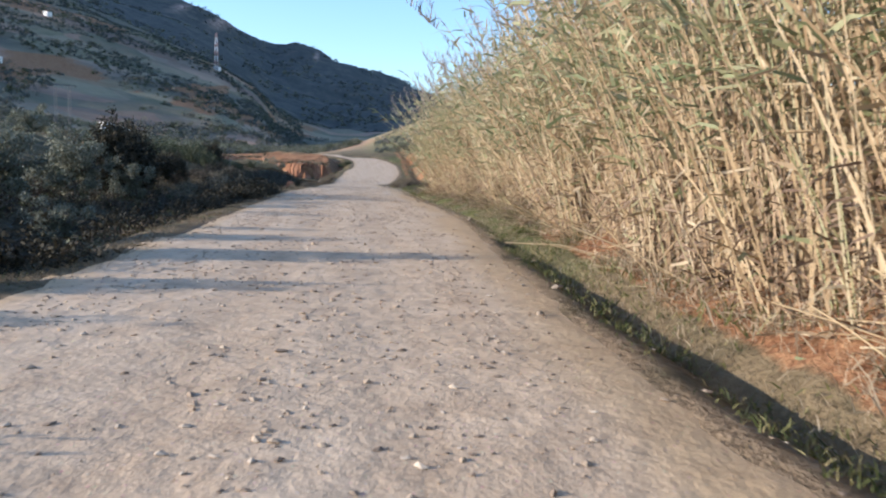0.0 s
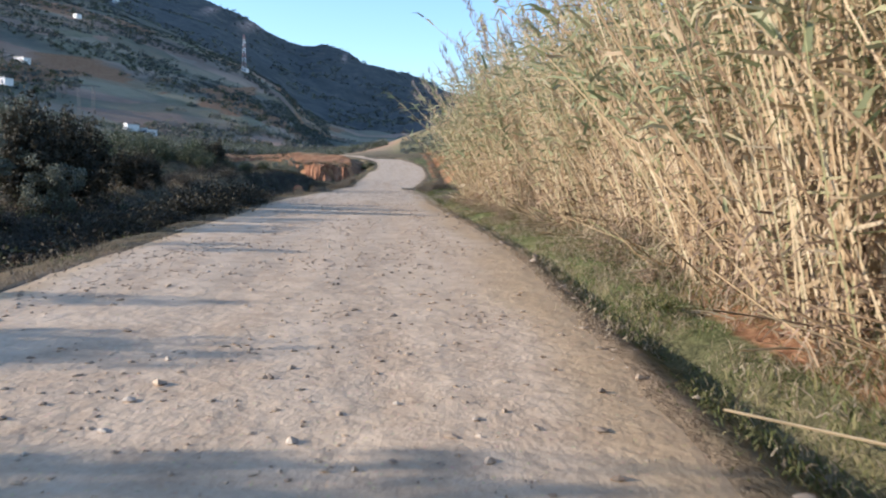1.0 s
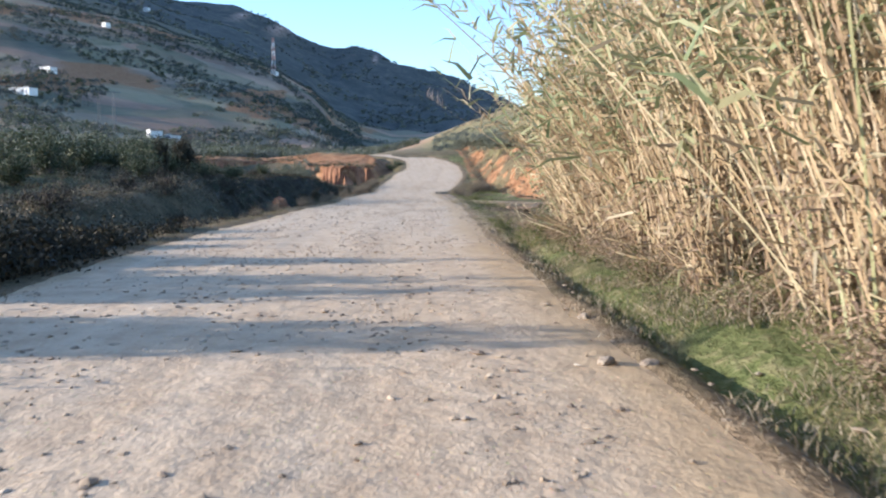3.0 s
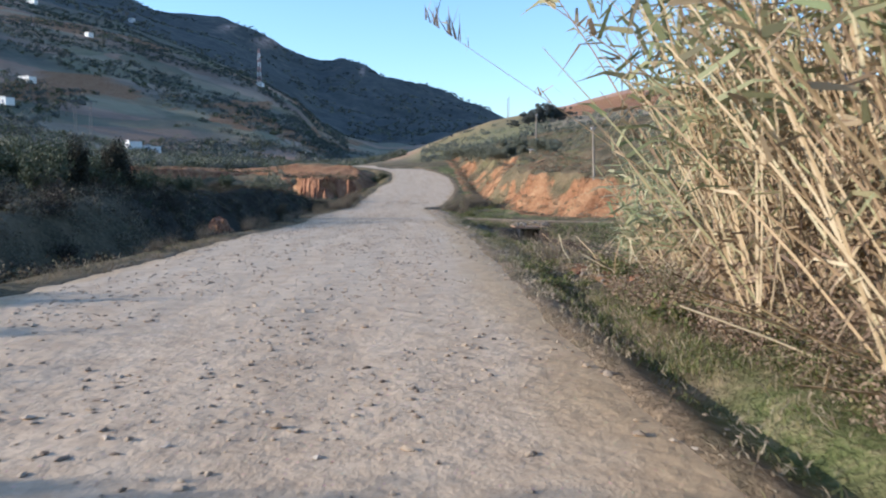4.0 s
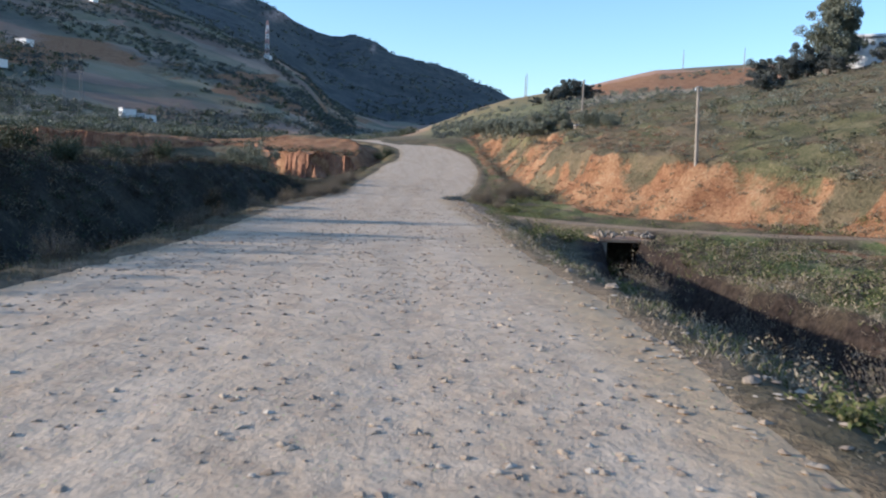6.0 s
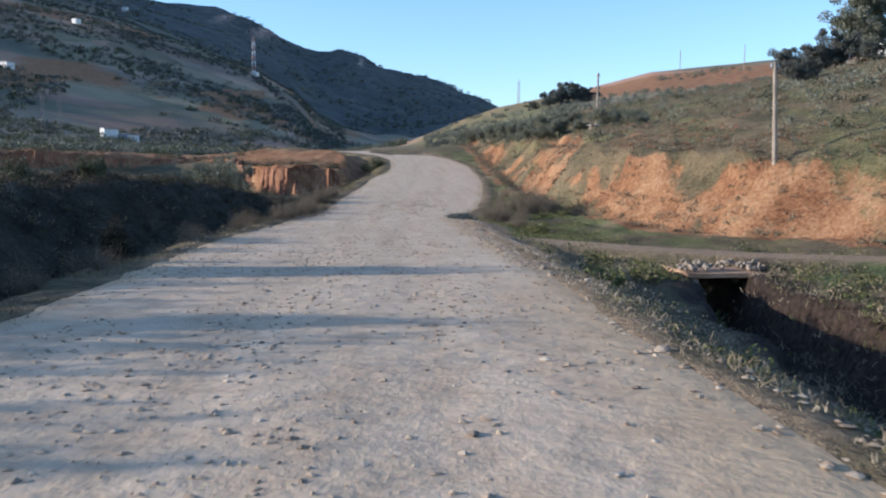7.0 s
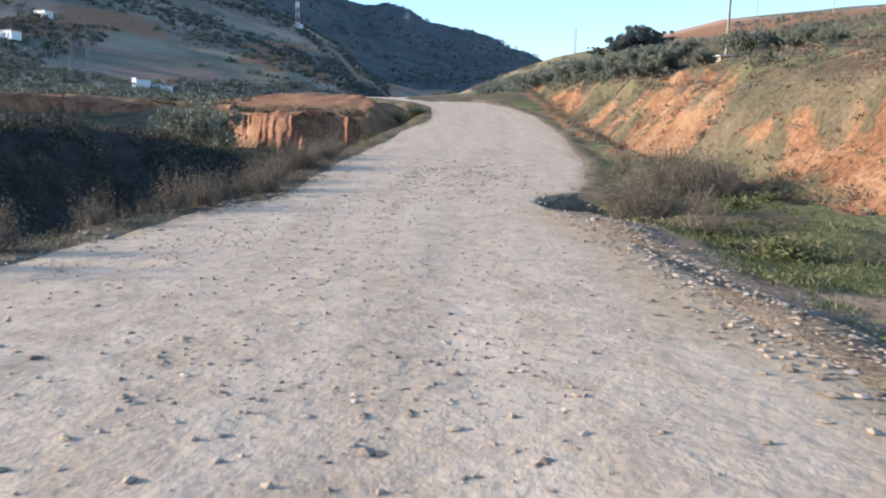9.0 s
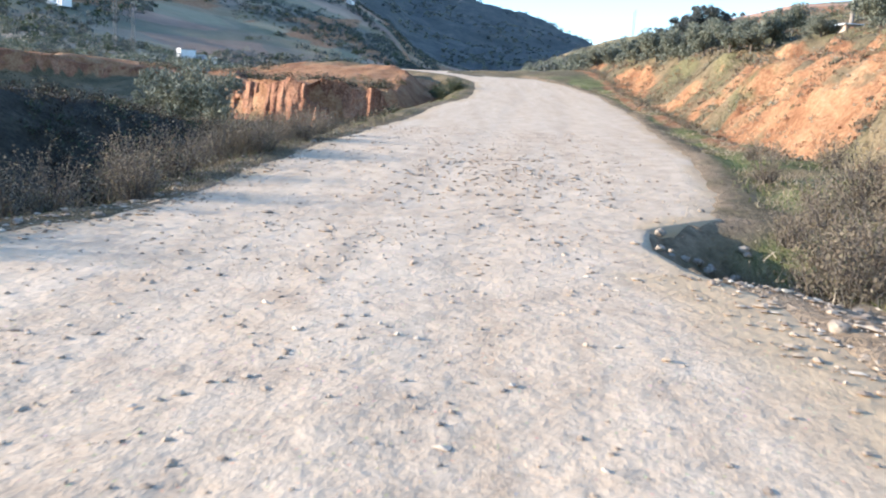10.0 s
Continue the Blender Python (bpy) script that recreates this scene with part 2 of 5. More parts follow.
def mottled(name, stops, scale=4.0, rough=0.9, bump=0.3, fine=40.0, dist=0.02, spec=0.2):
    """A surface whose colour wanders over two scales, with fine relief."""
    m, nt, b = blank(name, rough, spec)
    p = place(nt)
    f = math_of(nt, "MULTIPLY", math_of(nt, "ADD", noise_of(nt, p, scale), noise_of(nt, p, fine, 3.0)), 0.5)
    nt.links.new(ramp(nt, f, stops), b.inputs["Base Color"])
    bumped(nt, noise_of(nt, p, fine, 4.0), bump, dist)
    return m


def leafy(name, stops, rough=0.7, sheen=0.25):
    """Leaves and stalks: every loose piece takes a colour of its own, a little light comes through."""
    m, nt, b = blank(name, rough, 0.25)
    g = nt.nodes.new("ShaderNodeNewGeometry")
    c = ramp(nt, g.outputs["Random Per Island"], stops)
    c2 = mixc(nt, math_of(nt, "MULTIPLY", noise_of(nt, g.outputs["Position"], 1.3, 3.0), 0.55), c, (0.3, 0.25, 0.17), "MULTIPLY")
    nt.links.new(c2, b.inputs["Base Color"])
    tr = nt.nodes.new("ShaderNodeBsdfTranslucent")
    nt.links.new(c2, tr.inputs["Color"])
    mx = nt.nodes.new("ShaderNodeMixShader")
    mx.inputs[0].default_value = sheen
    nt.links.new(b.outputs[0], mx.inputs[1])
    nt.links.new(tr.outputs[0], mx.inputs[2])
    nt.links.new(mx.outputs[0], nt.nodes["Material Output"].inputs["Surface"])
    return m


def land_material():
    m, nt, b = blank("land", 0.95, 0.1)
    p = place(nt)
    big, mid, fine = noise_of(nt, p, 0.016, 6.0, 0.62), noise_of(nt, p, 0.5, 6.0, 0.65), noise_of(nt, p, 7.0, 5.0, 0.7)
    scrub = ramp(nt, mid, ((0.3, (0.04, 0.036, 0.022)), (0.45, (0.1, 0.08, 0.048)), (0.56, (0.21, 0.145, 0.085)), (0.7, (0.31, 0.22, 0.13))))
    scrub = mixc(nt, 0.55, scrub, ramp(nt, fine, ((0.3, (0.03, 0.03, 0.015)), (0.5, (0.135, 0.11, 0.058)), (0.75, (0.29, 0.225, 0.125)))))
    # far land: woods, fields, tilled red earth
    fields = ramp(nt, big, ((0.38, (0.1, 0.1, 0.06)), (0.44, (0.24, 0.21, 0.12)), (0.49, (0.38, 0.28, 0.18)), (0.53, (0.4, 0.22, 0.14)), (0.58, (0.22, 0.215, 0.11)), (0.66, (0.42, 0.33, 0.21))))
    fields = mixc(nt, 0.4, fields, ramp(nt, noise_of(nt, p, 0.09, 6.0, 0.72), ((0.4, (0.055, 0.06, 0.04)), (0.5, (0.2, 0.165, 0.1)), (0.6, (0.4, 0.3, 0.19)))))
    plots = node(nt, "TexVoronoi", Scale=0.016)
    wv = nt.nodes.new("ShaderNodeVectorMath")
    wv.operation = "MULTIPLY_ADD"
    nz = node(nt, "TexNoise", Scale=0.02, Detail=4.0)
    nt.links.new(p, nz.inputs["Vector"])
    nt.links.new(nz.outputs["Color"], wv.inputs[0])
    wv.inputs[1].default_value = (40, 40, 40)
    nt.links.new(p, wv.inputs[2])
    nt.links.new(wv.outputs[0], plots.inputs["Vector"])
    tone = ramp(nt, plots.outputs["Color"], ((0.1, (0.08, 0.09, 0.055)), (0.35, (0.36, 0.28, 0.18)), (0.55, (0.17, 0.17, 0.09)), (0.75, (0.44, 0.24, 0.16)), (0.95, (0.52, 0.42, 0.29))))
    fields = mixc(nt, 0.68, fields, tone)
    # woods lean dark grey-blue: the mountain's shade and haze are tinted in
    woods = ramp(nt, noise_of(nt, p, 0.022, 9.0, 0.75), ((0.36, (0.05, 0.055, 0.055)), (0.5, (0.095, 0.1, 0.095)), (0.6, (0.16, 0.145, 0.12)), (0.7, (0.34, 0.25, 0.19))))
    woods = mixc(nt, 0.4, woods, ramp(nt, mixc(nt, 0.5, mid, fine), ((0.38, (0.022, 0.023, 0.02)), (0.5, (0.07, 0.068, 0.055)), (0.62, (0.17, 0.145, 0.105)))))
    col = mixc(nt, attr(nt, "far"), scrub, fields)
    col = mixc(nt, attr(nt, "wood"), col, woods)
    crag = ramp(nt, noise_of(nt, p, 0.05, 6.0, 0.7), ((0.4, (0.2, 0.13, 0.1)), (0.6, (0.55, 0.4, 0.32))))
    col = mixc(nt, attr(nt, "rock"), col, crag)
    green = ramp(nt, mixc(nt, 0.4, fine, mid), ((0.34, (0.06, 0.068, 0.022)), (0.5, (0.13, 0.145, 0.05)), (0.62, (0.26, 0.225, 0.11))))
    col = mixc(nt, math_of(nt, "MULTIPLY", attr(nt, "green"), math_of(nt, "MULTIPLY_ADD", mid, 1.5), True), col, green)
    soil = ramp(nt, mixc(nt, 0.5, mid, fine), ((0.34, (0.12, 0.052, 0.026)), (0.46, (0.24, 0.115, 0.055)), (0.56, (0.36, 0.2, 0.1)), (0.7, (0.46, 0.325, 0.19))))
    patch = math_of(nt, "MULTIPLY", math_of(nt, "SUBTRACT", math_of(nt, "ADD", attr(nt, "soil"), noise_of(nt, p, 0.9, 5.0, 0.7)), 0.95), 5.0, True)
    col = mixc(nt, patch, col, soil)
    # dark tone for the left bank: its shade is painted over the ground colour
    brush_shade = ramp(nt, mixc(nt, 0.5, mid, fine), ((0.36, (0.018, 0.016, 0.012)), (0.5, (0.05, 0.043, 0.03)), (0.66, (0.11, 0.09, 0.06))))
    col = mixc(nt, attr(nt, "brush_shade"), col, brush_shade)
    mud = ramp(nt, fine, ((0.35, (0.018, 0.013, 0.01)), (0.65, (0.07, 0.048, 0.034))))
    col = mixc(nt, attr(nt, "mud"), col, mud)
    pale = ramp(nt, fine, ((0.3, (0.2, 0.135, 0.08)), (0.7, (0.42, 0.3, 0.185))))
    col = mixc(nt, attr(nt, "track"), col, pale)
    nt.links.new(col, b.inputs["Base Color"])
    bumped(nt, mixc(nt, 0.4, fine, noise_of(nt, p, 2.0, 6.0, 0.7)), 1.0, 0.18)
    return m


def road_material():
    m, nt, b = blank("gravel", 0.95, 0.15)
    p = place(nt)
    st = node(nt, "Mapping")
    nt.links.new(p, st.inputs["Vector"])
    st.inputs["Scale"].default_value = (1.6, 0.12, 1)
    ruts = noise_of(nt, st.outputs["Vector"], 1.0, 4.0)
    fine, mid = noise_of(nt, p, 26.0, 5.0, 0.75), noise_of(nt, p, 2.2, 6.0, 0.7)
    c = ramp(nt, fine, ((0.3, (0.31, 0.215, 0.13)), (0.44, (0.47, 0.34, 0.215)), (0.58, (0.57, 0.43, 0.285)), (0.75, (0.66, 0.53, 0.38))))
    c = mixc(nt, 0.5, c, ramp(nt, mid, ((0.36, (0.33, 0.23, 0.145)), (0.5, (0.53, 0.395, 0.26)), (0.64, (0.66, 0.51, 0.35)))))
    c = mixc(nt, 0.3, c, ramp(nt, ruts, ((0.35, (0.42, 0.3, 0.19)), (0.65, (0.61, 0.49, 0.35)))))
    c = mixc(nt, attr(nt, "soil"), c, mixc(nt, mid, (0.36, 0.24, 0.13), (0.54, 0.39, 0.22)))
    vo = node(nt, "TexVoronoi", Scale=17.0)
    nt.links.new(p, vo.inputs["Vector"])
    peb = math_of(nt, "LESS_THAN", vo.outputs["Distance"], 0.16)
    c = mixc(nt, math_of(nt, "MULTIPLY", peb, 0.35), c, vo.outputs["Color"], "SOFT_LIGHT")
    nt.links.new(c, b.inputs["Base Color"])
    h = math_of(nt, "ADD", math_of(nt, "MULTIPLY", fine, 0.22), math_of(nt, "MULTIPLY", noise_of(nt, p, 5.0, 4.0, 0.6), 1.5))
    bumped(nt, math_of(nt, "ADD", h, math_of(nt, "MULTIPLY", peb, 0.35)), 0.42, 0.05)
    return m


M_LAND, M_ROAD = land_material(), road_material()
M_STONE = leafy("stone", ((0.0, (0.28, 0.21, 0.15)), (0.35, (0.42, 0.32, 0.22)), (0.75, (0.54, 0.42, 0.29)), (1.0, (0.66, 0.56, 0.43))), 0.9, 0.0)
M_FIELDSTONE = mottled("fieldstone", ((0.35, (0.16, 0.12, 0.085)), (0.65, (0.38, 0.31, 0.23))), 5.0, 0.95, 0.5, 30.0)
M_REDROCK = mottled("red_earth", ((0.34, (0.09, 0.04, 0.025)), (0.46, (0.22, 0.1, 0.055)), (0.56, (0.34, 0.175, 0.095)), (0.7, (0.44, 0.3, 0.18))), 0.7, 0.95, 0.7, 9.0, 0.1)
M_REED = leafy("reed_stalk", ((0.0, (0.24, 0.17, 0.11)), (0.3, (0.44, 0.31, 0.18)), (0.65, (0.63, 0.48, 0.28)), (0.9, (0.71, 0.59, 0.39)), (1.0, (0.4, 0.41, 0.2))), 0.55, 0.15)
M_REEDLEAF = leafy("reed_leaf", ((0.0, (0.32, 0.23, 0.14)), (0.4, (0.56, 0.43, 0.26)), (0.72, (0.72, 0.6, 0.4)), (0.88, (0.43, 0.41, 0.21)), (1.0, (0.28, 0.32, 0.15))), 0.6, 0.3)
M_REEDGREEN = leafy("reed_top_leaf", ((0.0, (0.48, 0.46, 0.26)), (0.45, (0.36, 0.38, 0.2)), (0.75, (0.25, 0.31, 0.15)), (1.0, (0.62, 0.53, 0.33))), 0.6, 0.3)
M_STRAW = leafy("straw", ((0.0, (0.26, 0.2, 0.13)), (0.5, (0.4, 0.32, 0.21)), (1.0, (0.56, 0.47, 0.33))), 0.8, 0.25)
M_RUSSET = leafy("russet_leaf", ((0.0, (0.2, 0.14, 0.1)), (0.5, (0.34, 0.24, 0.16)), (1.0, (0.48, 0.36, 0.25))), 0.8, 0.2)
M_PLUME = leafy("plume", ((0.0, (0.34, 0.28, 0.25)), (1.0, (0.55, 0.48, 0.43))), 0.9, 0.3)
M_DARKLEAF = leafy("evergreen_leaf", ((0.0, (0.035, 0.045, 0.022)), (0.6, (0.075, 0.09, 0.045)), (1.0, (0.13, 0.14, 0.075))), 0.65, 0.2)
# near-black leaves: the shade on the bank's bushes is put into this colour
M_SHADE = leafy("shaded_leaf", ((0.0, (0.025, 0.024, 0.015)), (0.6, (0.06, 0.055, 0.035)), (1.0, (0.1, 0.085, 0.055))), 0.8, 0.15)
M_OLIVE = leafy("olive_leaf", ((0.0, (0.12, 0.13, 0.092)), (0.6, (0.22, 0.23, 0.165)), (1.0, (0.33, 0.33, 0.24))), 0.65, 0.2)
M_DRYLEAF = leafy("dry_scrub", ((0.0, (0.12, 0.09, 0.058)), (0.45, (0.23, 0.18, 0.118)), (0.75, (0.33, 0.265, 0.175)), (1.0, (0.15, 0.145, 0.07))), 0.85, 0.15)
# very dark brown: part of the bank's deep shade sits in this colour
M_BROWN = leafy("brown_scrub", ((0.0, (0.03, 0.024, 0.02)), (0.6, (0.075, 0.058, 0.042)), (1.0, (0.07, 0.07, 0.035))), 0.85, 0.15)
# greyed, lightened leaves: some distance haze is mixed into the colour
M_MAQUIS = leafy("maquis", ((0.0, (0.075, 0.085, 0.078)), (0.6, (0.12, 0.13, 0.115)), (1.0, (0.19, 0.185, 0.16))), 0.8, 0.1)
M_GRASS = leafy("grass", ((0.0, (0.07, 0.085, 0.025)), (0.45, (0.13, 0.15, 0.045)), (0.75, (0.22, 0.22, 0.08)), (1.0, (0.42, 0.35, 0.18))), 0.7, 0.3)
M_BARK = mottled("bark", ((0.35, (0.06, 0.045, 0.035)), (0.65, (0.2, 0.165, 0.13))), 6.0, 0.95, 0.6, 30.0)
M_POLE = mottled("weathered_wood", ((0.35, (0.2, 0.16, 0.12)), (0.65, (0.38, 0.32, 0.25))), 3.0, 0.85, 0.4, 30.0)
M_CONC = mottled("concrete", ((0.35, (0.26, 0.2, 0.15)), (0.65, (0.48, 0.38, 0.29))), 1.5, 0.9, 0.3, 20.0)
M_RUSTSLAB = mottled("rusty_concrete", ((0.35, (0.24, 0.13, 0.07)), (0.65, (0.48, 0.31, 0.19))), 1.5, 0.9, 0.4, 20.0)
M_WHITE = mottled("limewash", ((0.35, (0.6, 0.58, 0.54)), (0.65, (0.8, 0.79, 0.76))), 0.8, 0.85, 0.1, 12.0)
M_ROOF = mottled("flat_roof", ((0.35, (0.2, 0.18, 0.17)), (0.65, (0.36, 0.33, 0.31))), 0.8, 0.9, 0.2, 12.0)
M_PANE = blank("dark_glass", 0.15, 0.5)[0]
M_PANE.node_tree.nodes["Principled BSDF"].inputs["Base Color"].default_value = (0.02, 0.025, 0.03, 1)
M_SHUTTER = mottled("blue_paint", ((0.35, (0.07, 0.1, 0.17)), (0.65, (0.11, 0.15, 0.23))), 2.0, 0.6, 0.1, 20.0)
M_STEEL = mottled("galvanised_steel", ((0.35, (0.16, 0.165, 0.17)), (0.65, (0.26, 0.265, 0.27))), 2.0, 0.5, 0.05, 20.0)
M_DARKSTEEL = mottled("weathered_steel", ((0.35, (0.07, 0.075, 0.08)), (0.65, (0.12, 0.125, 0.13))), 2.0, 0.6, 0.05, 20.0)
M_STEEL.node_tree.nodes["Principled BSDF"].inputs["Metallic"].default_value = 0.4
M_RED = mottled("red_paint", ((0.35, (0.46, 0.27, 0.24)), (0.65, (0.54, 0.34, 0.3))), 2.0, 0.6, 0.05, 20.0)
M_MASTWHITE = mottled("white_paint", ((0.35, (0.72, 0.72, 0.7)), (0.65, (0.82, 0.82, 0.8))), 2.0, 0.6, 0.05, 20.0)
# ---- mesh helpers ----
RNG = np.random.default_rng(7)


def mesh_object(name, v, f, mats, index=None, smooth_=False, parent=None):
    me = bpy.data.meshes.new(name)
    me.from_pydata(np.asarray(v).tolist(), [], f if isinstance(f, list) else f.tolist())
    for m in (mats if isinstance(mats, (list, tuple)) else [mats]):
        me.materials.append(m)
    if index is not None:
        me.polygons.foreach_set("material_index", np.asarray(index, dtype=np.int32))
    if smooth_:
        me.polygons.foreach_set("use_smooth", [True] * len(me.polygons))
    ob = new(name, me)
    ob.parent = parent
    return ob


def unit(a):
    return a / np.maximum(np.linalg.norm(a, axis=-1, keepdims=True), 1e-9)


class Pile:
    """Collects loose pieces into one mesh."""

    def __init__(self):
        self.v, self.f, self.i, self.n = [], [], [], 0

    def add(self, v, f, mat=0):
        self.v.append(np.asarray(v, float).reshape(-1, 3))
        f = np.asarray(f) + self.n
        self.f.extend(f.tolist())
        self.i.extend([mat] * len(f))
        self.n += len(self.v[-1])

    def blades(self, base, way, length, width, droop=0.3, mat=0, segs=2):
        """Strap leaves: tapering strips that bend down along their way. All arrays, one row a blade."""
        n = len(base)
        if not n:
            return
        way = unit(way)
        side = unit(np.cross(way, RNG.normal(size=(n, 3))))
        ts = np.linspace(0, 1, segs + 1)
        rows = []
        for t in ts:
            c = base + way * (length * t)[:, None] - np.array([0, 0, 1.0]) * (droop * length * t * t)[:, None]
            wd = width * (1 - t) ** 0.6 * 0.5 + 0.0004
            rows += [c - side * wd[:, None], c + side * wd[:, None]]
        v = np.stack(rows, 1)
        k = 2 * (segs + 1)
        q = np.array([(2 * s, 2 * s + 1, 2 * s + 3, 2 * s + 2) for s in range(segs)])
        self.add(v.reshape(-1, 3), (np.arange(n)[:, None, None] * k + q).reshape(-1, 4), mat)

    def tubes(self, pts, radii, sides=3, mat=0):
        """Stalks through rows of points: pts (n, k, 3), radii (n, k)."""
        n, k = pts.shape[:2]
        a = np.arange(sides) * 2 * np.pi / sides
        d = unit(pts[:, -1] - pts[:, 0])
        e1 = unit(np.cross(d, np.array([0.3, 0.9, 0.2])))
        e2 = np.cross(d, e1)
        ring = e1[:, None, None] * np.cos(a)[None, None, :, None] + e2[:, None, None] * np.sin(a)[None, None, :, None]
        v = pts[:, :, None] + ring * radii[:, :, None, None]
        q = np.array([(s * sides + j, s * sides + (j + 1) % sides, (s + 1) * sides + (j + 1) % sides, (s + 1) * sides + j) for s in range(k - 1) for j in range(sides)])
        self.add(v.reshape(-1, 3), (np.arange(n)[:, None, None] * (k * sides) + q).reshape(-1, 4), mat)

    def leaves(self, c, size, mat=0, flat=0.0):
        """Small diamond leaves at random turns."""
        n = len(c)
        if not n:
            return
        a = unit(RNG.normal(size=(n, 3)) * np.array([1, 1, 1 - flat]))
        b = unit(np.cross(a, RNG.normal(size=(n, 3))))
        s = np.asarray(size).reshape(-1, 1) * np.ones((n, 1))
        v = np.stack([c - a * s, c + b * s * 0.45, c + a * s, c - b * s * 0.45], 1)
        self.add(v.reshape(-1, 3), np.arange(4 * n).reshape(n, 4), mat)

    def stones(self, c, size, squash=0.6, mat=0):
        """Angular stones: a jittered octahedron-like lump each."""
        n = len(c)
        if not n:
            return
        d = np.array([(1, 0, 0), (0.5, 0.85, 0.1), (-0.5, 0.8, 0), (-1, 0, 0.1), (-0.5, -0.85, 0), (0.5, -0.8, 0.1), (0.25, 0.15, 0.62), (0, 0, -0.8)])
        rot_ = RNG.uniform(0, 2 * np.pi, n)
        sc = np.stack([RNG.uniform(0.7, 1.3, n), RNG.uniform(0.6, 1.0, n), RNG.uniform(0.5, 1.0, n) * squash], 1)
        v = d[None] * RNG.uniform(0.7, 1.25, (n, 8, 1)) * sc[:, None] * np.asarray(size).reshape(-1, 1, 1)
        x = v[..., 0] * np.cos(rot_)[:, None] - v[..., 1] * np.sin(rot_)[:, None]
        y = v[..., 0] * np.sin(rot_)[:, None] + v[..., 1] * np.cos(rot_)[:, None]
        v = np.stack([x, y, v[..., 2]], 2) + c[:, None]
        t = np.array([(j, (j + 1) % 6, 6) for j in range(6)] + [((j + 1) % 6, j, 7) for j in range(6)])
        self.add(v.reshape(-1, 3), (np.arange(n)[:, None, None] * 8 + t).reshape(-1, 3), mat)

    def done(self, name, mats, parent=None, smooth_=False):
        return mesh_object(name, np.concatenate(self.v), self.f, mats, self.i, smooth_, parent)


def part(name, bm, material, parent, label=""):
    me = bpy.data.meshes.new(name)
    bm.to_mesh(me)
    bm.free()
    me.materials.append(material)
    ob = new(name, me)
    ob.parent = parent
    if label:
        ob["label"] = label
    return ob


def box(x, y, z, sx, sy, sz, bevel=0.0, rz=0.0):
    bm = bmesh.new()
    bmesh.ops.create_cube(bm, size=1, matrix=Matrix.LocRotScale((x, y, z), Euler((0, 0, rz)), (sx, sy, sz)))
    if bevel:
        bmesh.ops.bevel(bm, geom=bm.edges[:], offset=bevel, segments=1, affect="EDGES")
    return bm


def rod(a, b, r0, r1, sides=8):
    a, b = Vector(a), Vector(b)
    bm = bmesh.new()
    m = Matrix.Translation((a + b) / 2) @ (b - a).to_track_quat("Z", "Y").to_matrix().to_4x4()
    bmesh.ops.create_cone(bm, cap_ends=True, segments=sides, radius1=r0, radius2=r1, depth=(b - a).length, matrix=m)
    return bm


def join(*bms):
    out = bmesh.new()
    for b in bms:
        me = bpy.data.meshes.new("tmp")
        b.to_mesh(me)
        b.free()
        out.from_mesh(me)
        bpy.data.meshes.remove(me)
    return out


def empty(name, x, y, z, label, category, group="", rz=0.0):
    ob = tagged(new(name), label, category, group)
    ob.matrix_world = pose(x, y, z, 0, 0, rz)
    return ob


# ---- the ground ----
def grow(a, b, step, rate):
    out = [a]
    while abs(out[-1]) < abs(b):
        step *= 1 + rate
        out.append(out[-1] + math.copysign(step, b))
    return out


TRACK = ((2.8, 51.5), (4.7, 49.5), (7.8, 45.4), (9.8, 43.4), (13.5, 41.6), (17.3, 41.4), (23.0, 39.0), (34.0, 33.0))


# dirt tracks over the far slopes, by azimuth and elevation in degrees
FAR_TRACKS = (((-22.4, 9.05), (-21.6, 8.7), (-20.4, 8.25), (-19.8, 7.95)), ((-15.6, 7.5), (-14.2, 7.1)), ((-10.2, 6.85), (-8.8, 6.7)), ((-17.0, 2.2), (-14.0, 1.9)))


def track_dist(x, y):
    d = np.full(np.shape(x), 1e9)
    for (ax, ay), (bx, by) in zip(TRACK, TRACK[1:]):
        t = np.clip(((x - ax) * (bx - ax) + (y - ay) * (by - ay)) / ((bx - ax) ** 2 + (by - ay) ** 2), 0, 1)
        d = np.minimum(d, np.hypot(x - ax - t * (bx - ax), y - ay - t * (by - ay)))
    return d


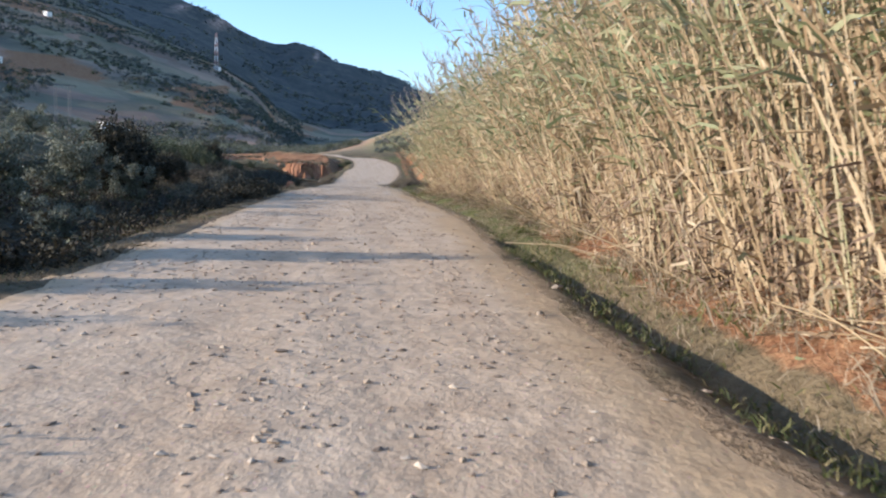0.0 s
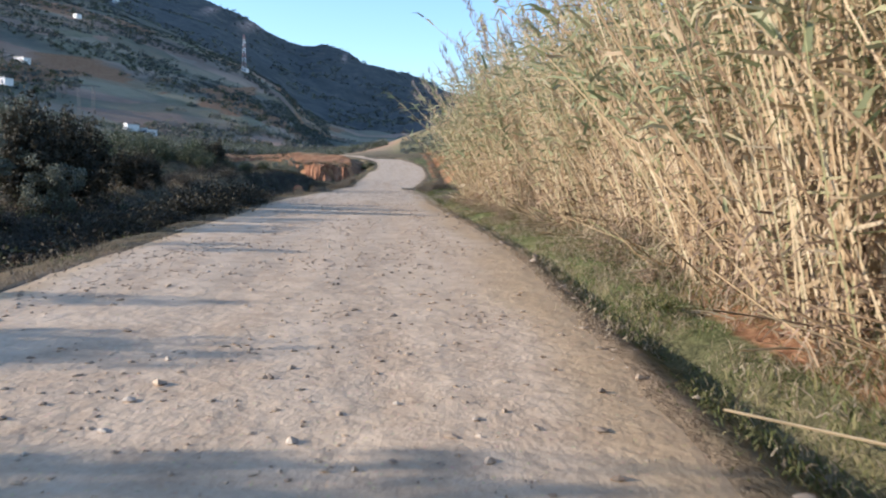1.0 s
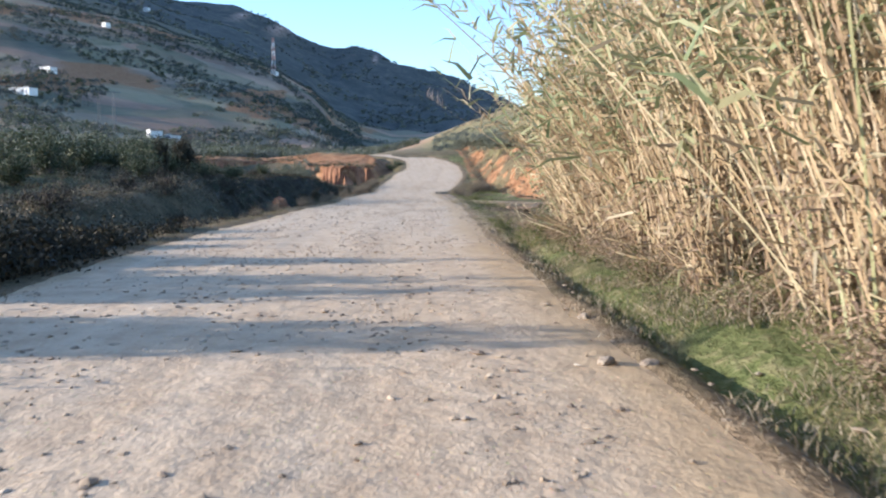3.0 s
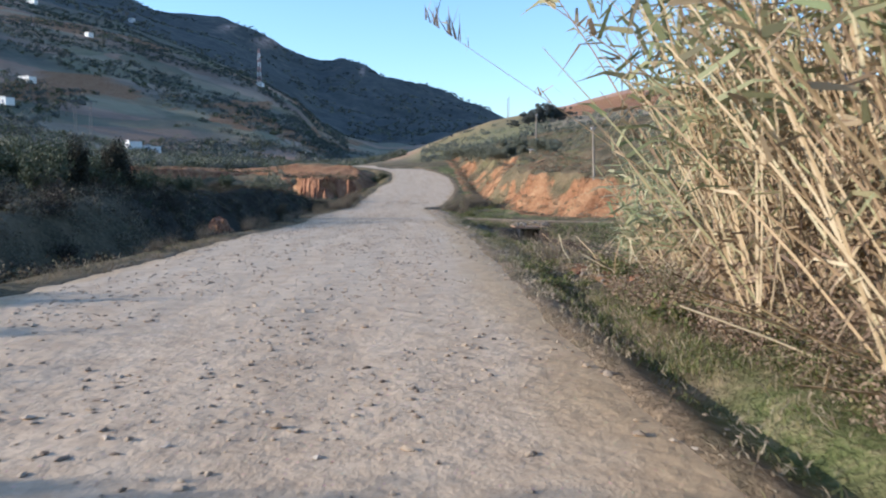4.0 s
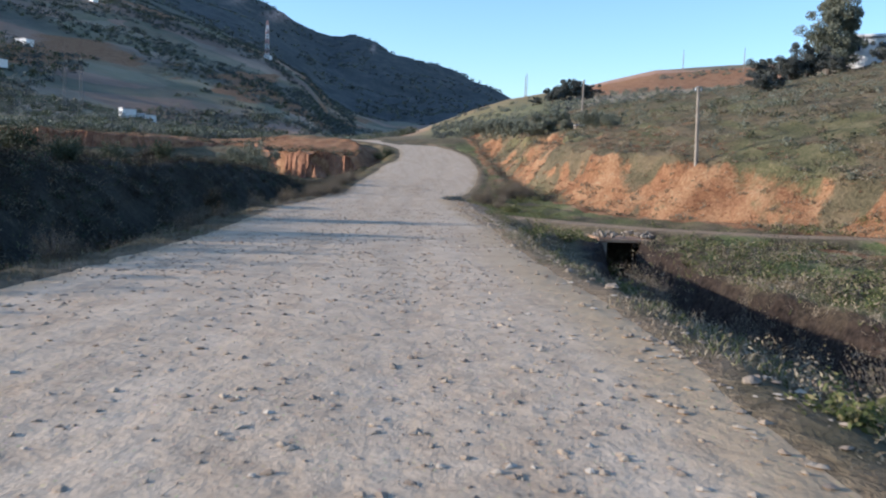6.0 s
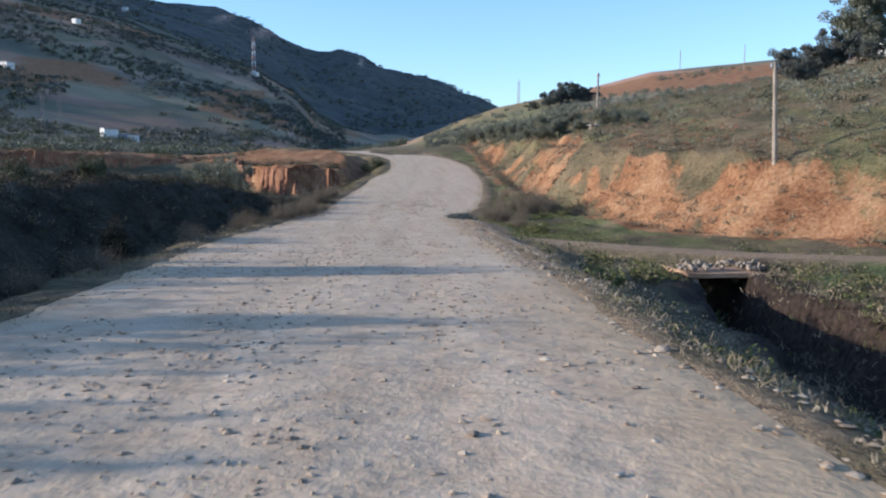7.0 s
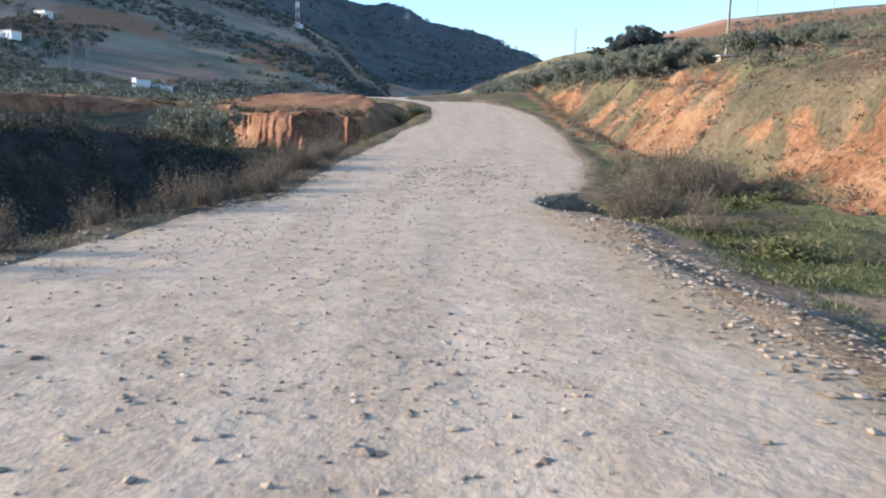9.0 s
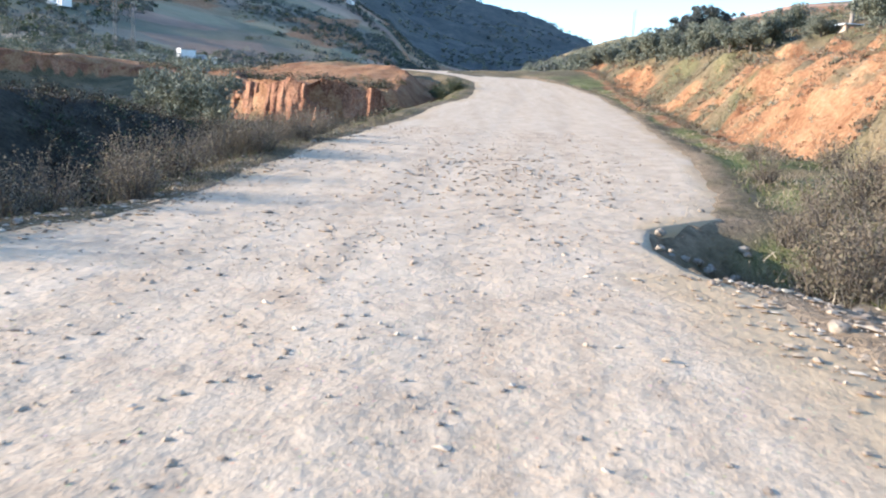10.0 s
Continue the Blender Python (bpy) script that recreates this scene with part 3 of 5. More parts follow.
def masks(x, y, z):
    r, a = np.hypot(x, y), np.degrees(np.arctan2(x, y))
    sr, sl = x - edge_r(y), edge_l(y) - x
    q = x - np.interp(y, TOE_Y, TOE_X)
    n1, n2 = fbm(x / 5.0, y / 5.0, 3, 61), fbm(x / 14.0, y / 14.0, 3, 62)
    rim = cut_rim(x, y)
    low = smooth(57, 61, y) * (1 - smooth(66, 72, y)) * (1 - smooth(0.8, 1.6, q))
    soil = (0.42 + 0.46 * smooth(0.36, 0.58, fbm(x / 2.0, y / 3.0, 4, 66)) - 0.4 * low) * smooth(-1.9, -0.6, q) * (1 - smooth(rim - 0.3, rim + 0.5, q)) * smooth(24, 42, y) * (1 - smooth(120, 150, y))
    soil += 0.5 * smooth(0.58, 0.7, fbm(x / 6.0, y / 8.0, 3, 79)) * smooth(0, 2, q - rim) * (1 - smooth(14, 24, q)) * smooth(20, 40, y) * (1 - smooth(120, 140, y))
    soil += 0.9 * smooth(0.9, 1.5, sr) * (1 - smooth(2.6, 3.4, sr)) * (1 - smooth(-33, -27, y))
    soil += 1.0 * smooth(1.1, 1.5, sr) * (1 - smooth(2.6, 3.2, sr)) * smooth(-4, -2.5, y) * (1 - smooth(6, 8, y))
    soil += 0.75 * smooth(0.5, 0.62, n1) * smooth(6, 9, sr) * smooth(5, 15, y) * (y < 45)
    soil += 0.85 * (sl > 2) * smooth(-1.5, 0, y - bluff_y(x)) * (1 - smooth(12, 32, y - bluff_y(x))) * (sl < 70)
    soil += 1.0 * smooth(222, 236, r) * (1 - smooth(292, 312, r)) * smooth(10.5, 12.5, a) * (1 - smooth(22, 26, a))
    soil += 0.7 * smooth(0.53, 0.63, fbm(x / 60.0, y / 110.0, 4, 64)) * smooth(300, 500, r) * (1 - smooth(1200, 1500, r)) * (a < 0)
    green = (0.35 + 0.5 * smooth(0.42, 0.62, fbm(x / 1.3, y / 1.8, 3, 67))) * smooth(0.1, 0.3, sr) * (1 - smooth(1.7, 2.6, sr + 1.2 * (n1 - 0.5))) * smooth(-40, -34, y) * (1 - smooth(-5, -2, y))
    green += 0.6 * smooth(0.42, 0.6, fbm(x / 1.5, y / 1.5, 3, 68)) * smooth(0.5, 1.0, sr) * (1 - smooth(0, 1.5, q)) * smooth(46, 52, y) * (1 - smooth(66, 80, y))
    green += 0.85 * smooth(0.44, 0.58, fbm(x / 2.2, y / 2.2, 3, 69)) * smooth(1.6, 2.2, np.abs(x - np.interp(y, (2, 14, 25, 30, 38, 42, 46), (7.0, 5.5, 6.1, 6.4, 7.6, 8.4, 9.0)))) * smooth(3.0, 5.0, sr) * (q < 0.5) * smooth(8, 16, y) * (1 - smooth(42, 46, y))
    green += 0.3 * smooth(0.5, 0.65, n2) * (sl > 9) * (r < 150) + 0.22 * smooth(0.52, 0.64, n2) * (q > 6) * (r < 200)
    green += 0.3 * smooth(0.5, 0.62, fbm(x / 2.2, y / 5.0, 4, 70)) * smooth(0.8, 2.0, q) * (1 - smooth(14, 22, q)) * smooth(20, 40, y) * (1 - smooth(115, 135, y))
    soil = soil * (1 - 0.3 * smooth(0.5, 0.62, fbm(x / 2.2, y / 5.0, 4, 70)) * (q > 0.8) * (sr > 0))
    green += 0.75 * smooth(0.4, 0.56, fbm(x / 1.4, y / 2.0, 3, 68)) * smooth(0.3, 0.7, sr) * (1 - smooth(-0.3, 0.6, q)) * smooth(62, 68, y) * (1 - smooth(108, 122, y))
    green += 0.5 * smooth(120, 150, r) * (1 - smooth(300, 420, r)) * smooth(0, 3, a) * (1 - smooth(9.5, 11.5, a))
    td = track_dist(x, y)
    trk = (1 - smooth(0.75, 1.15, td)) * (sr > -0.3)
    rag = fbm(x / 0.5, y / 0.7, 3, 77)
    trk = np.maximum(trk, 0.7 * (1 - smooth(-0.1, 0.5, sr + 1.6 * (rag - 0.5))) * (sr > -0.6) * (y < 115))
    trk = np.maximum(trk, 0.6 * (1 - smooth(-0.2, 0.25, sl + 1.2 * (rag - 0.5))) * (sl > -0.6) * (y < 115))
    trk = np.maximum(trk, 0.85 * smooth(43, 47, y) * (1 - smooth(56, 58, y)) * (sr > -0.3) * (1 - smooth(1.0, 1.9, sr + 1.2 * (rag - 0.5))))
    fr = smooth(110, 190, r)
    wood = smooth(1250, 1800, r) * smooth(-70, -60, a) * (1 - smooth(30, 40, a))
    cut = smooth(0.52, 0.6, fbm(x / 200.0, y / 200.0, 3, 65))
    wood = np.maximum(wood, 0.55 * cut * smooth(350, 600, r) * (a < 8))
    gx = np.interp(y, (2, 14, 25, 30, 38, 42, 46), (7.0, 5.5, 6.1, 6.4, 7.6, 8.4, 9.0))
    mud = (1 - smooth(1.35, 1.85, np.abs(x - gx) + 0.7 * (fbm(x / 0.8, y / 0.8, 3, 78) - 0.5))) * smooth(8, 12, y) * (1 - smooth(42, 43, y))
    # covers the bank where shade falls, weaker along its sunlit stretch
    brush_shade = smooth(0.6, 2.0, sl) * (1 - smooth(0, 3, sl - np.interp(y, (-20, 5, 20), (4.0, 6.5, 13)))) * (1 - smooth(88, 96, y)) * (y > -70) * (1 - 0.75 * smooth(-10, -2, y) * (1 - smooth(20, 28, y)) * smooth(3.0, 5.0, sl))
    el = np.degrees(np.arctan2(z - 1.4, r))
    crag = fbm(a / 0.7, el / 0.5, 4, 87)
    rock = smooth(0.5, 0.62, crag) * (smooth(-12.6, -11.6, a) * (1 - smooth(-8.4, -6.6, a)) * smooth(-1.1, -0.5, el - np.interp(a, (-12, -10.8, -7.6), (10.9, 10.9, 9.6))) + smooth(-4.6, -4.0, a) * (1 - smooth(-2.2, -1.2, a)) * smooth(-0.7, -0.4, el - np.interp(a, (-4, -1.3), (8.5, 7.9)))) * (r > 2300)
    for line in FAR_TRACKS:
        aa, ee = zip(*line)
        trk = np.maximum(trk, 0.8 * (np.abs(el - np.interp(a, aa, ee)) < 0.09) * (a > aa[0]) * (a < aa[-1]) * (r > 350) * (r < 1700))
    soil += 0.8 * smooth(0.5, 0.58, fbm(a / 1.6, el / 0.5, 3, 88)) * smooth(-15.5, -14, a) * (1 - smooth(-8.5, -7, a)) * smooth(4.2, 4.8, el) * (1 - smooth(6.0, 6.5, el)) * (r > 400) * (r < 1500)
    soil += 0.25 * (1 - smooth(0.2, 0.9, sr)) * (sr > -0.5) * (y < 60)
    return dict(soil=np.clip(soil, 0, 1), green=np.clip(green, 0, 1), track=trk, far=fr, wood=wood, mud=mud, brush_shade=brush_shade, rock=np.clip(rock, 0, 1))


def set_masks(me, data):
    for k, v in data.items():
        me.attributes.new(k, "FLOAT", "POINT").data.foreach_set("value", np.ascontiguousarray(v, dtype=np.float32))


def ground_object():
    gx = sorted(grow(-30, -4500, 0.4, 0.05)[1:] + list(np.arange(-30, -9, 0.4)) + list(np.arange(-9, 14, 0.2)) + list(np.arange(14, 40, 0.42)) + grow(40, 4000, 0.42, 0.06))
    gy = sorted(grow(-60, -1500, 0.5, 0.12)[1:] + list(np.arange(-60, 125, 0.36)) + grow(125, 4600, 0.36, 0.042))
    X, Y = np.meshgrid(gx, gy)
    x, y = X.ravel(), Y.ravel()
    z = ground_z(x, y)
    td = track_dist(x, y)
    flat = (1 - smooth(0.9, 1.7, td)) * (x > edge_r(y) - 0.1)
    z = z * (1 - flat) + flat * np.interp(x, (2.5, 4.7, 20, 34), (-0.4, -0.68, -0.7, -0.4))
    nx, ny = len(gx), len(gy)
    k = (np.arange(ny - 1)[:, None] * nx + np.arange(nx - 1)).ravel()
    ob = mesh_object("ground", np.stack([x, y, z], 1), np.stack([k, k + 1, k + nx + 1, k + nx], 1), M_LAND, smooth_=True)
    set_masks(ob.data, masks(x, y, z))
    return tagged(ob, "scrubby hillsides with red soil, dry grass and dark shrubs", "ground", kind="structure")


def road_height(x, y):
    """The worn road: wheel ruts, a little washboard, crumbling edges."""
    l, r_ = edge_l(y), edge_r(y)
    u = (x - l) / (r_ - l)
    z = road_z(y) - 0.009 * np.exp(-((u - 0.42) / 0.06) ** 2) - 0.009 * np.exp(-((u - 0.68) / 0.06) ** 2)
    z = z + 0.03 * (fbm(x / 1.8, y / 2.6, 4, 71) - 0.5) + 0.022 * (fbm(x / 0.42, y / 0.5, 3, 72) - 0.5) * smooth(0.0, 1.0, r_ - x - 0.5)
    edge = np.minimum(x - l, r_ - x)
    return z - 0.03 * (1 - smooth(-0.3, 0.35, edge + 0.5 * (fbm(x * 0 + 1, y / 0.9, 4, 73) - 0.5)))


def road_object():
    gv = np.arange(-58, 150, 0.14)
    gu = np.concatenate([[0, 0.004], np.linspace(0.012, 0.988, 79), [0.996, 1]])
    U, Yv = np.meshgrid(gu, gv)
    over = 0.26 - 0.3 * np.exp(-((Yv - 58.5) / 2.2) ** 4)
    l, r_ = edge_l(Yv) - 0.26, edge_r(Yv) + over
    x, y = (l + (r_ - l) * U).ravel(), Yv.ravel()
    # the sheet's rims turn down into the verge
    rim = np.minimum(U, 1 - U).ravel()
    z = road_height(x, y) - np.where(rim < 0.002, 0.42, np.where(rim < 0.006, 0.1, 0.0))
    n = len(gu)
    k = (np.arange(len(gv) - 1)[:, None] * n + np.arange(n - 1)).ravel()
    ob = mesh_object("road", np.stack([x, y, z], 1), np.stack([k, k + 1, k + n + 1, k + n], 1), M_ROAD, smooth_=True)
    er = edge_r(y) - x
    soil = (1 - smooth(0.25, 1.1, er + 0.9 * (fbm(x / 1.2, y / 3.0, 3, 75) - 0.5))) * 0.85 * (y < 57)
    soil = np.maximum(soil, (1 - smooth(0.05, 0.5, er + 0.9 * (fbm(x / 0.8, y / 1.2, 3, 76) - 0.5))) * 0.8)
    soil = np.maximum(soil, (1 - smooth(0.05, 0.55, x - edge_l(y) + 0.9 * (fbm(x / 0.8, y / 1.2, 3, 74) - 0.5))) * 0.75)
    set_masks(ob.data, dict(soil=soil))
    return tagged(ob, "pale dusty gravel road with ruts and loose stones", "road", kind="structure")


ground_object()
road_object()


def scatter(n, x0, x1, y0, y1):
    return RNG.uniform(x0, x1, n), RNG.uniform(y0, y1, n)


def road_stones():
    p = Pile()
    # small stones everywhere, a band of larger ones along the edges and down the middle
    y = RNG.uniform(-52, 76, 62000)
    u = RNG.uniform(0.02, 0.98, 62000)
    keep = 0.6 * fbm(u * 7, y / 2.5, 3, 81) + 0.4 * RNG.random(len(y)) + 0.05 * (y > 2) * (y < 62) > np.where(u > 0.86, 0.7, 0.56)
    y, u = y[keep], u[keep]
    x = edge_l(y) + (edge_r(y) - edge_l(y)) * u
    p.stones(np.stack([x, y, road_height(x, y) + 0.004], 1), (0.008 + 0.036 * RNG.random(len(x)) ** 2.8) * np.interp(y, (40, 60), (1.0, 0.75)), 0.85)
    y = RNG.uniform(-52, 75, 420)
    u = RNG.uniform(0.05, 0.95, 420)
    x = edge_l(y) + (edge_r(y) - edge_l(y)) * u
    p.stones(np.stack([x, y, road_height(x, y) + 0.01], 1), 0.025 + 0.035 * RNG.random(420) ** 2, 0.7)
    for side, lo, hi, n in ((1, 0, 57, 1500), (1, 36, 57, 2600), (0, 40, 75, 900), (0, 56, 64, 500), (1, -48, 0, 250)):
        y = RNG.uniform(lo, hi, n)
        o = RNG.normal(0.1, 0.32, n) + (RNG.random(n) < 0.3) * RNG.uniform(0, 0.9 if lo == 36 else 0.2, n)
        x = edge_r(y) + o + 0.25 * (fbm(y / 1.5, y * 0, 3, 85) - 0.5) if side else edge_l(y) - o
        z = np.where((edge_l(y) - 0.2 < x) & (x < edge_r(y) + 0.2), road_height(x, y), ground_z(x, y))
        p.stones(np.stack([x, y, z + 0.01], 1), 0.015 + 0.04 * RNG.random(n) ** 2.2, 0.7)
    # a rough patch before the bend
    y, x = RNG.normal(64, 2.2, 500), RNG.normal(0.9, 1.3, 500)
    p.stones(np.stack([x, y, road_height(x, y) + 0.01], 1), 0.02 + 0.05 * RNG.random(500) ** 2, 0.6)
    ob = p.done("road_stones", M_STONE)
    return tagged(ob, "loose pale stones and gravel strewn over the dirt road", "gravel", kind="stuff")


road_stones()
# ---- reeds ----
def reed_height(y):
    return np.interp(y, (-60, -45, -25, -3, -1.4, 0, 6, 11), (5.3, 5.4, 5.6, 5.3, 4.6, 2.7, 2.5, 2.3))


def reed_stand(name, y0, y1, n, depth, label, thin=1.0):
    p = Pile()
    y = RNG.uniform(y0, y1, n)
    d = depth * RNG.random(n) ** 1.25
    clump = fbm(d * 1.0, y * 1.0, 2, 91) > 0.46 * thin
    y, d = y[clump], d[clump]
    n = len(y)
    front = edge_r(y) + 1.75 + 0.5 * (vnoise(y / 1.7, y * 0, 93) - 0.5) + np.interp(y, (-16, -10, -3, 0, 2, 6, 11), (0, -0.3, -0.3, 0.3, 0.5, 1.1, 2.0))
    x = front + d
    z = ground_z(x, y)
    h = reed_height(y) * (RNG.uniform(0.52, 1.08, n) if thin <= 1 else 0.55 + 0.65 * RNG.random(n) ** 2.2) * np.where(d < 0.4, 0.8, 1.0)
    base = np.stack([x, y, z - 0.05], 1)
    lean = np.stack([RNG.normal(-0.11, 0.12, n) - 0.07 * smooth(-16, -9, y), RNG.normal(0.03, 0.15, n) - 0.12 * (vnoise(y / 3.0, y * 0 + 5, 94) - 0.4), np.ones(n)], 1)
    wild = RNG.random(n) < 0.25
    lean[wild, :2] *= 2.3
    bend = np.stack([RNG.normal(-0.05, 0.06, n), RNG.normal(0, 0.07, n), -0.02 * np.ones(n)], 1)
    t = np.array([0, 0.35, 0.7, 1.0])
    pts = base[:, None] + (unit(lean) * h[:, None])[:, None] * t[None, :, None] + (bend * h[:, None])[:, None] * (t ** 2)[None, :, None]
    rad = RNG.uniform(0.006, 0.0145, n)[:, None] * np.array([1, 0.95, 0.75, 0.3])[None]
    p.tubes(pts, rad, 3, 0)

    def along(u, idx):
        s = unit(lean[idx]) * h[idx, None]
        return base[idx] + s * u[:, None] + bend[idx] * h[idx, None] * (u ** 2)[:, None]
    # dry leaves low and middle, greener ones at the top
    k = RNG.integers(0, n, int(n * 7))
    u = RNG.uniform(0.1, 0.9, len(k))
    w = np.stack([RNG.normal(-0.1, 0.6, len(k)), RNG.normal(0, 0.6, len(k)), RNG.uniform(0.3, 1.2, len(k))], 1)
    p.blades(along(u, k), w, RNG.uniform(0.28, 0.7, len(k)), RNG.uniform(0.018, 0.05, len(k)), 0.9, 1)
    k = RNG.integers(0, n, int(n * (5 if thin <= 1 else 7)))
    u = RNG.uniform(0.62 if thin <= 1 else 0.5, 1.0, len(k))
    w = np.stack([RNG.normal(-0.1, 0.7, len(k)), RNG.normal(0, 0.7, len(k)), RNG.uniform(0.2, 1.1, len(k))], 1)
    p.blades(along(u, k), w, RNG.uniform(0.3, 0.7, len(k)), RNG.uniform(0.025, 0.06, len(k)), 0.45, 2)
    # withered russet leaves round the foot
    k = RNG.integers(0, n, int(n * 4))
    u = RNG.uniform(0.01, 0.34, len(k))
    w = np.stack([RNG.normal(-0.15, 0.7, len(k)), RNG.normal(0, 0.7, len(k)), RNG.uniform(-0.1, 0.9, len(k))], 1)
    p.blades(along(u, k), w, RNG.uniform(0.2, 0.5, len(k)), RNG.uniform(0.014, 0.04, len(k)), 0.9, 4)
    # feathery plumes on some
    k = np.nonzero((RNG.random(n) < (0.3 if thin <= 1 else 0.04)) & (h > 0.9 * reed_height(y)))[0]
    k = np.repeat(k, 24)
    u = RNG.uniform(0.96, 1.07, len(k))
    p.blades(along(u, k), np.stack([RNG.normal(0, 0.22, len(k)), RNG.normal(0, 0.22, len(k)), np.ones(len(k))], 1), RNG.uniform(0.16, 0.36, len(k)), RNG.uniform(0.01, 0.026, len(k)), 0.1, 3)
    # fallen leaves and litter on the bank
    m = n // 2 if thin <= 1 else n // 8
    yb = RNG.uniform(y0, y1, m)
    xb = edge_r(yb) + 1.2 + 1.6 * RNG.random(m) ** 0.7
    p.blades(np.stack([xb, yb, ground_z(xb, yb) + 0.03], 1), np.stack([RNG.normal(0, 1, m), RNG.normal(0, 1, m), RNG.uniform(0, 0.35, m)], 1), RNG.uniform(0.15, 0.5, m), RNG.uniform(0.012, 0.03, m), 0.2, 1)
    # broken stalks leaning at the foot
    m = n // 14
    yb = RNG.uniform(y0, y1, m)
    xb = edge_r(yb) + RNG.uniform(1.5, 2.3, m)
    b = np.stack([xb, yb, ground_z(xb, yb) + 0.03], 1)
    tip = b + np.stack([RNG.normal(-0.1, 0.5, m), RNG.normal(0, 0.7, m), RNG.uniform(0.02, 0.7, m)], 1)
    p.tubes(np.stack([b, (b + tip) / 2 + RNG.normal(0, 0.03, (m, 3)), tip], 1), np.full((m, 3), 0.009), 3, 0)
    ob = p.done(name, [M_REED, M_REEDLEAF, M_REEDGREEN, M_PLUME, M_RUSSET])
    return tagged(ob, label, "reeds", kind="stuff")


reed_stand("reed_bed", -54, -1.5, 11500, 4.0, "tall dry straw-coloured giant reeds with greener tops beside the road")
reed_stand("reed_clump", -1.8, 11.0, 1000, 2.6, "thin last clump of half-green giant reeds by the ditch", 1.1)


# ---- grass, weeds, scrub ----
def tufts(p, x, y, z, per, length, width, mat, spread=0.12, up=1.0, droop=0.45):
    n = len(x)
    k = np.repeat(np.arange(n), per)
    b = np.stack([x[k] + RNG.normal(0, spread, len(k)), y[k] + RNG.normal(0, spread, len(k)), z[k] - 0.02], 1)
    w = np.stack([RNG.normal(0, 0.45, len(k)), RNG.normal(0, 0.45, len(k)), np.full(len(k), up)], 1)
    p.blades(b, w, RNG.uniform(0.5, 1.2, len(k)) * length, RNG.uniform(0.6, 1.3, len(k)) * width, droop, mat)


def verge(name, label, spots, mats):
    p = Pile()
    for x, y, per, ln, wd, mat in spots:
        tufts(p, x, y, ground_z(x, y), per, ln, wd, mat)
    return tagged(p.done(name, mats), label, "grass", kind="stuff")


def side(n, y0, y1, s0, s1, right=True, power=1.0):
    y = RNG.uniform(y0, y1, n)
    s = s0 + (s1 - s0) * RNG.random(n) ** power
    return (edge_r(y) + s if right else edge_l(y) - s), y


def pick(xy, seed, level, scale=1.2):
    x, y = xy
    k = fbm(x / scale, y / scale, 3, seed) > level
    return x[k], y[k]


spots = []
for n, y0, y1, s0, s1, per, ln, wd, mat, lev in (
        (5200, -38, -3, 0.2, 1.8, 8, 0.1, 0.006, 0, 0.36), (2600, -38, -3, 0.3, 2.0, 7, 0.13, 0.005, 1, 0.42), (3000, -36, -3, 0.25, 2.2, 6, 0.15, 0.009, 0, 0.47), (1200, -50, -30, 0.2, 1.3, 6, 0.16, 0.012, 0, 0.46), (2600, -34, 4, 0.05, 1.1, 6, 0.15, 0.008, 1, 0.42), (2400, 0, 43, 0.1, 1.2, 6, 0.16, 0.009, 1, 0.42), (1200, 0, 43, 0.2, 1.4, 6, 0.13, 0.012, 0, 0.47), (900, 45, 57, 1.3, 4.0, 6, 0.16, 0.013, 0, 0.4), (2600, 8, 44, 4.5, 14.0, 6, 0.22, 0.014, 1, 0.44), (1500, 8, 44, 4.5, 14.0, 6, 0.18, 0.016, 0, 0.48),
        (2600, -46, -4, 0.7, 2.8, 6, 0.24, 0.008, 1, 0.42), (1900, -48, -4, 1.3, 2.5, 6, 0.5, 0.011, 1, 0.4), (700, -48, -4, 1.2, 2.3, 6, 0.42, 0.014, 0, 0.47), (1500, 7, 28, 0.35, 3.5, 7, 0.18, 0.008, 0, 0.46), (900, -4, 7, 0.3, 1.1, 8, 0.17, 0.009, 0, 0.4),
        (1600, 7, 30, 0.6, 5.5, 6, 0.32, 0.008, 1, 0.42), (2500, 46, 64, 1.5, 5.5, 6, 0.2, 0.014, 0, 0.4),
        (1200, 10, 45, 5.0, 15.0, 6, 0.3, 0.015, 0, 0.5), (1400, 10, 45, 4.0, 15.0, 6, 0.35, 0.012, 1, 0.5),
        (1600, 56, 110, 0.5, 3.5, 6, 0.3, 0.014, 1, 0.45), (1200, 56, 110, 0.5, 3.5, 6, 0.22, 0.014, 0, 0.5)):
    x, y = pick(side(n, y0, y1, s0, s1), 101, lev)
    spots.append((x, y, per, ln, wd, mat))
verge("verge_grass", "green and dry grass tufts along the roadside ditch", spots, [M_GRASS, M_STRAW])
spots = []
for n, y0, y1, s0, s1, per, ln, wd, mat, lev in (
        (2600, -50, 78, -0.12, 0.7, 6, 0.17, 0.008, 1, 0.42), (1500, -50, 40, 0.1, 2.5, 6, 0.28, 0.01, 1, 0.42), (800, -50, 40, 0.2, 3.0, 6, 0.16, 0.014, 0, 0.5),
        (1500, 40, 80, 0.1, 2.6, 6, 0.42, 0.009, 1, 0.4), (900, 58, 108, 0.2, 3.0, 6, 0.22, 0.014, 0, 0.45),
        (9000, -50, 92, 1.2, 12, 7, 0.34, 0.012, 2, 0.36), (2500, -50, 60, 2.5, 16, 6, 0.4, 0.014, 1, 0.48), (3500, -50, 8, 5.0, 26, 6, 0.22, 0.018, 0, 0.42), (1800, -50, 60, 3, 20, 6, 0.3, 0.016, 0, 0.55)):
    x, y = pick(side(n, y0, y1, s0, s1, False), 102, lev)
    spots.append((x, y, per, ln, wd, mat))
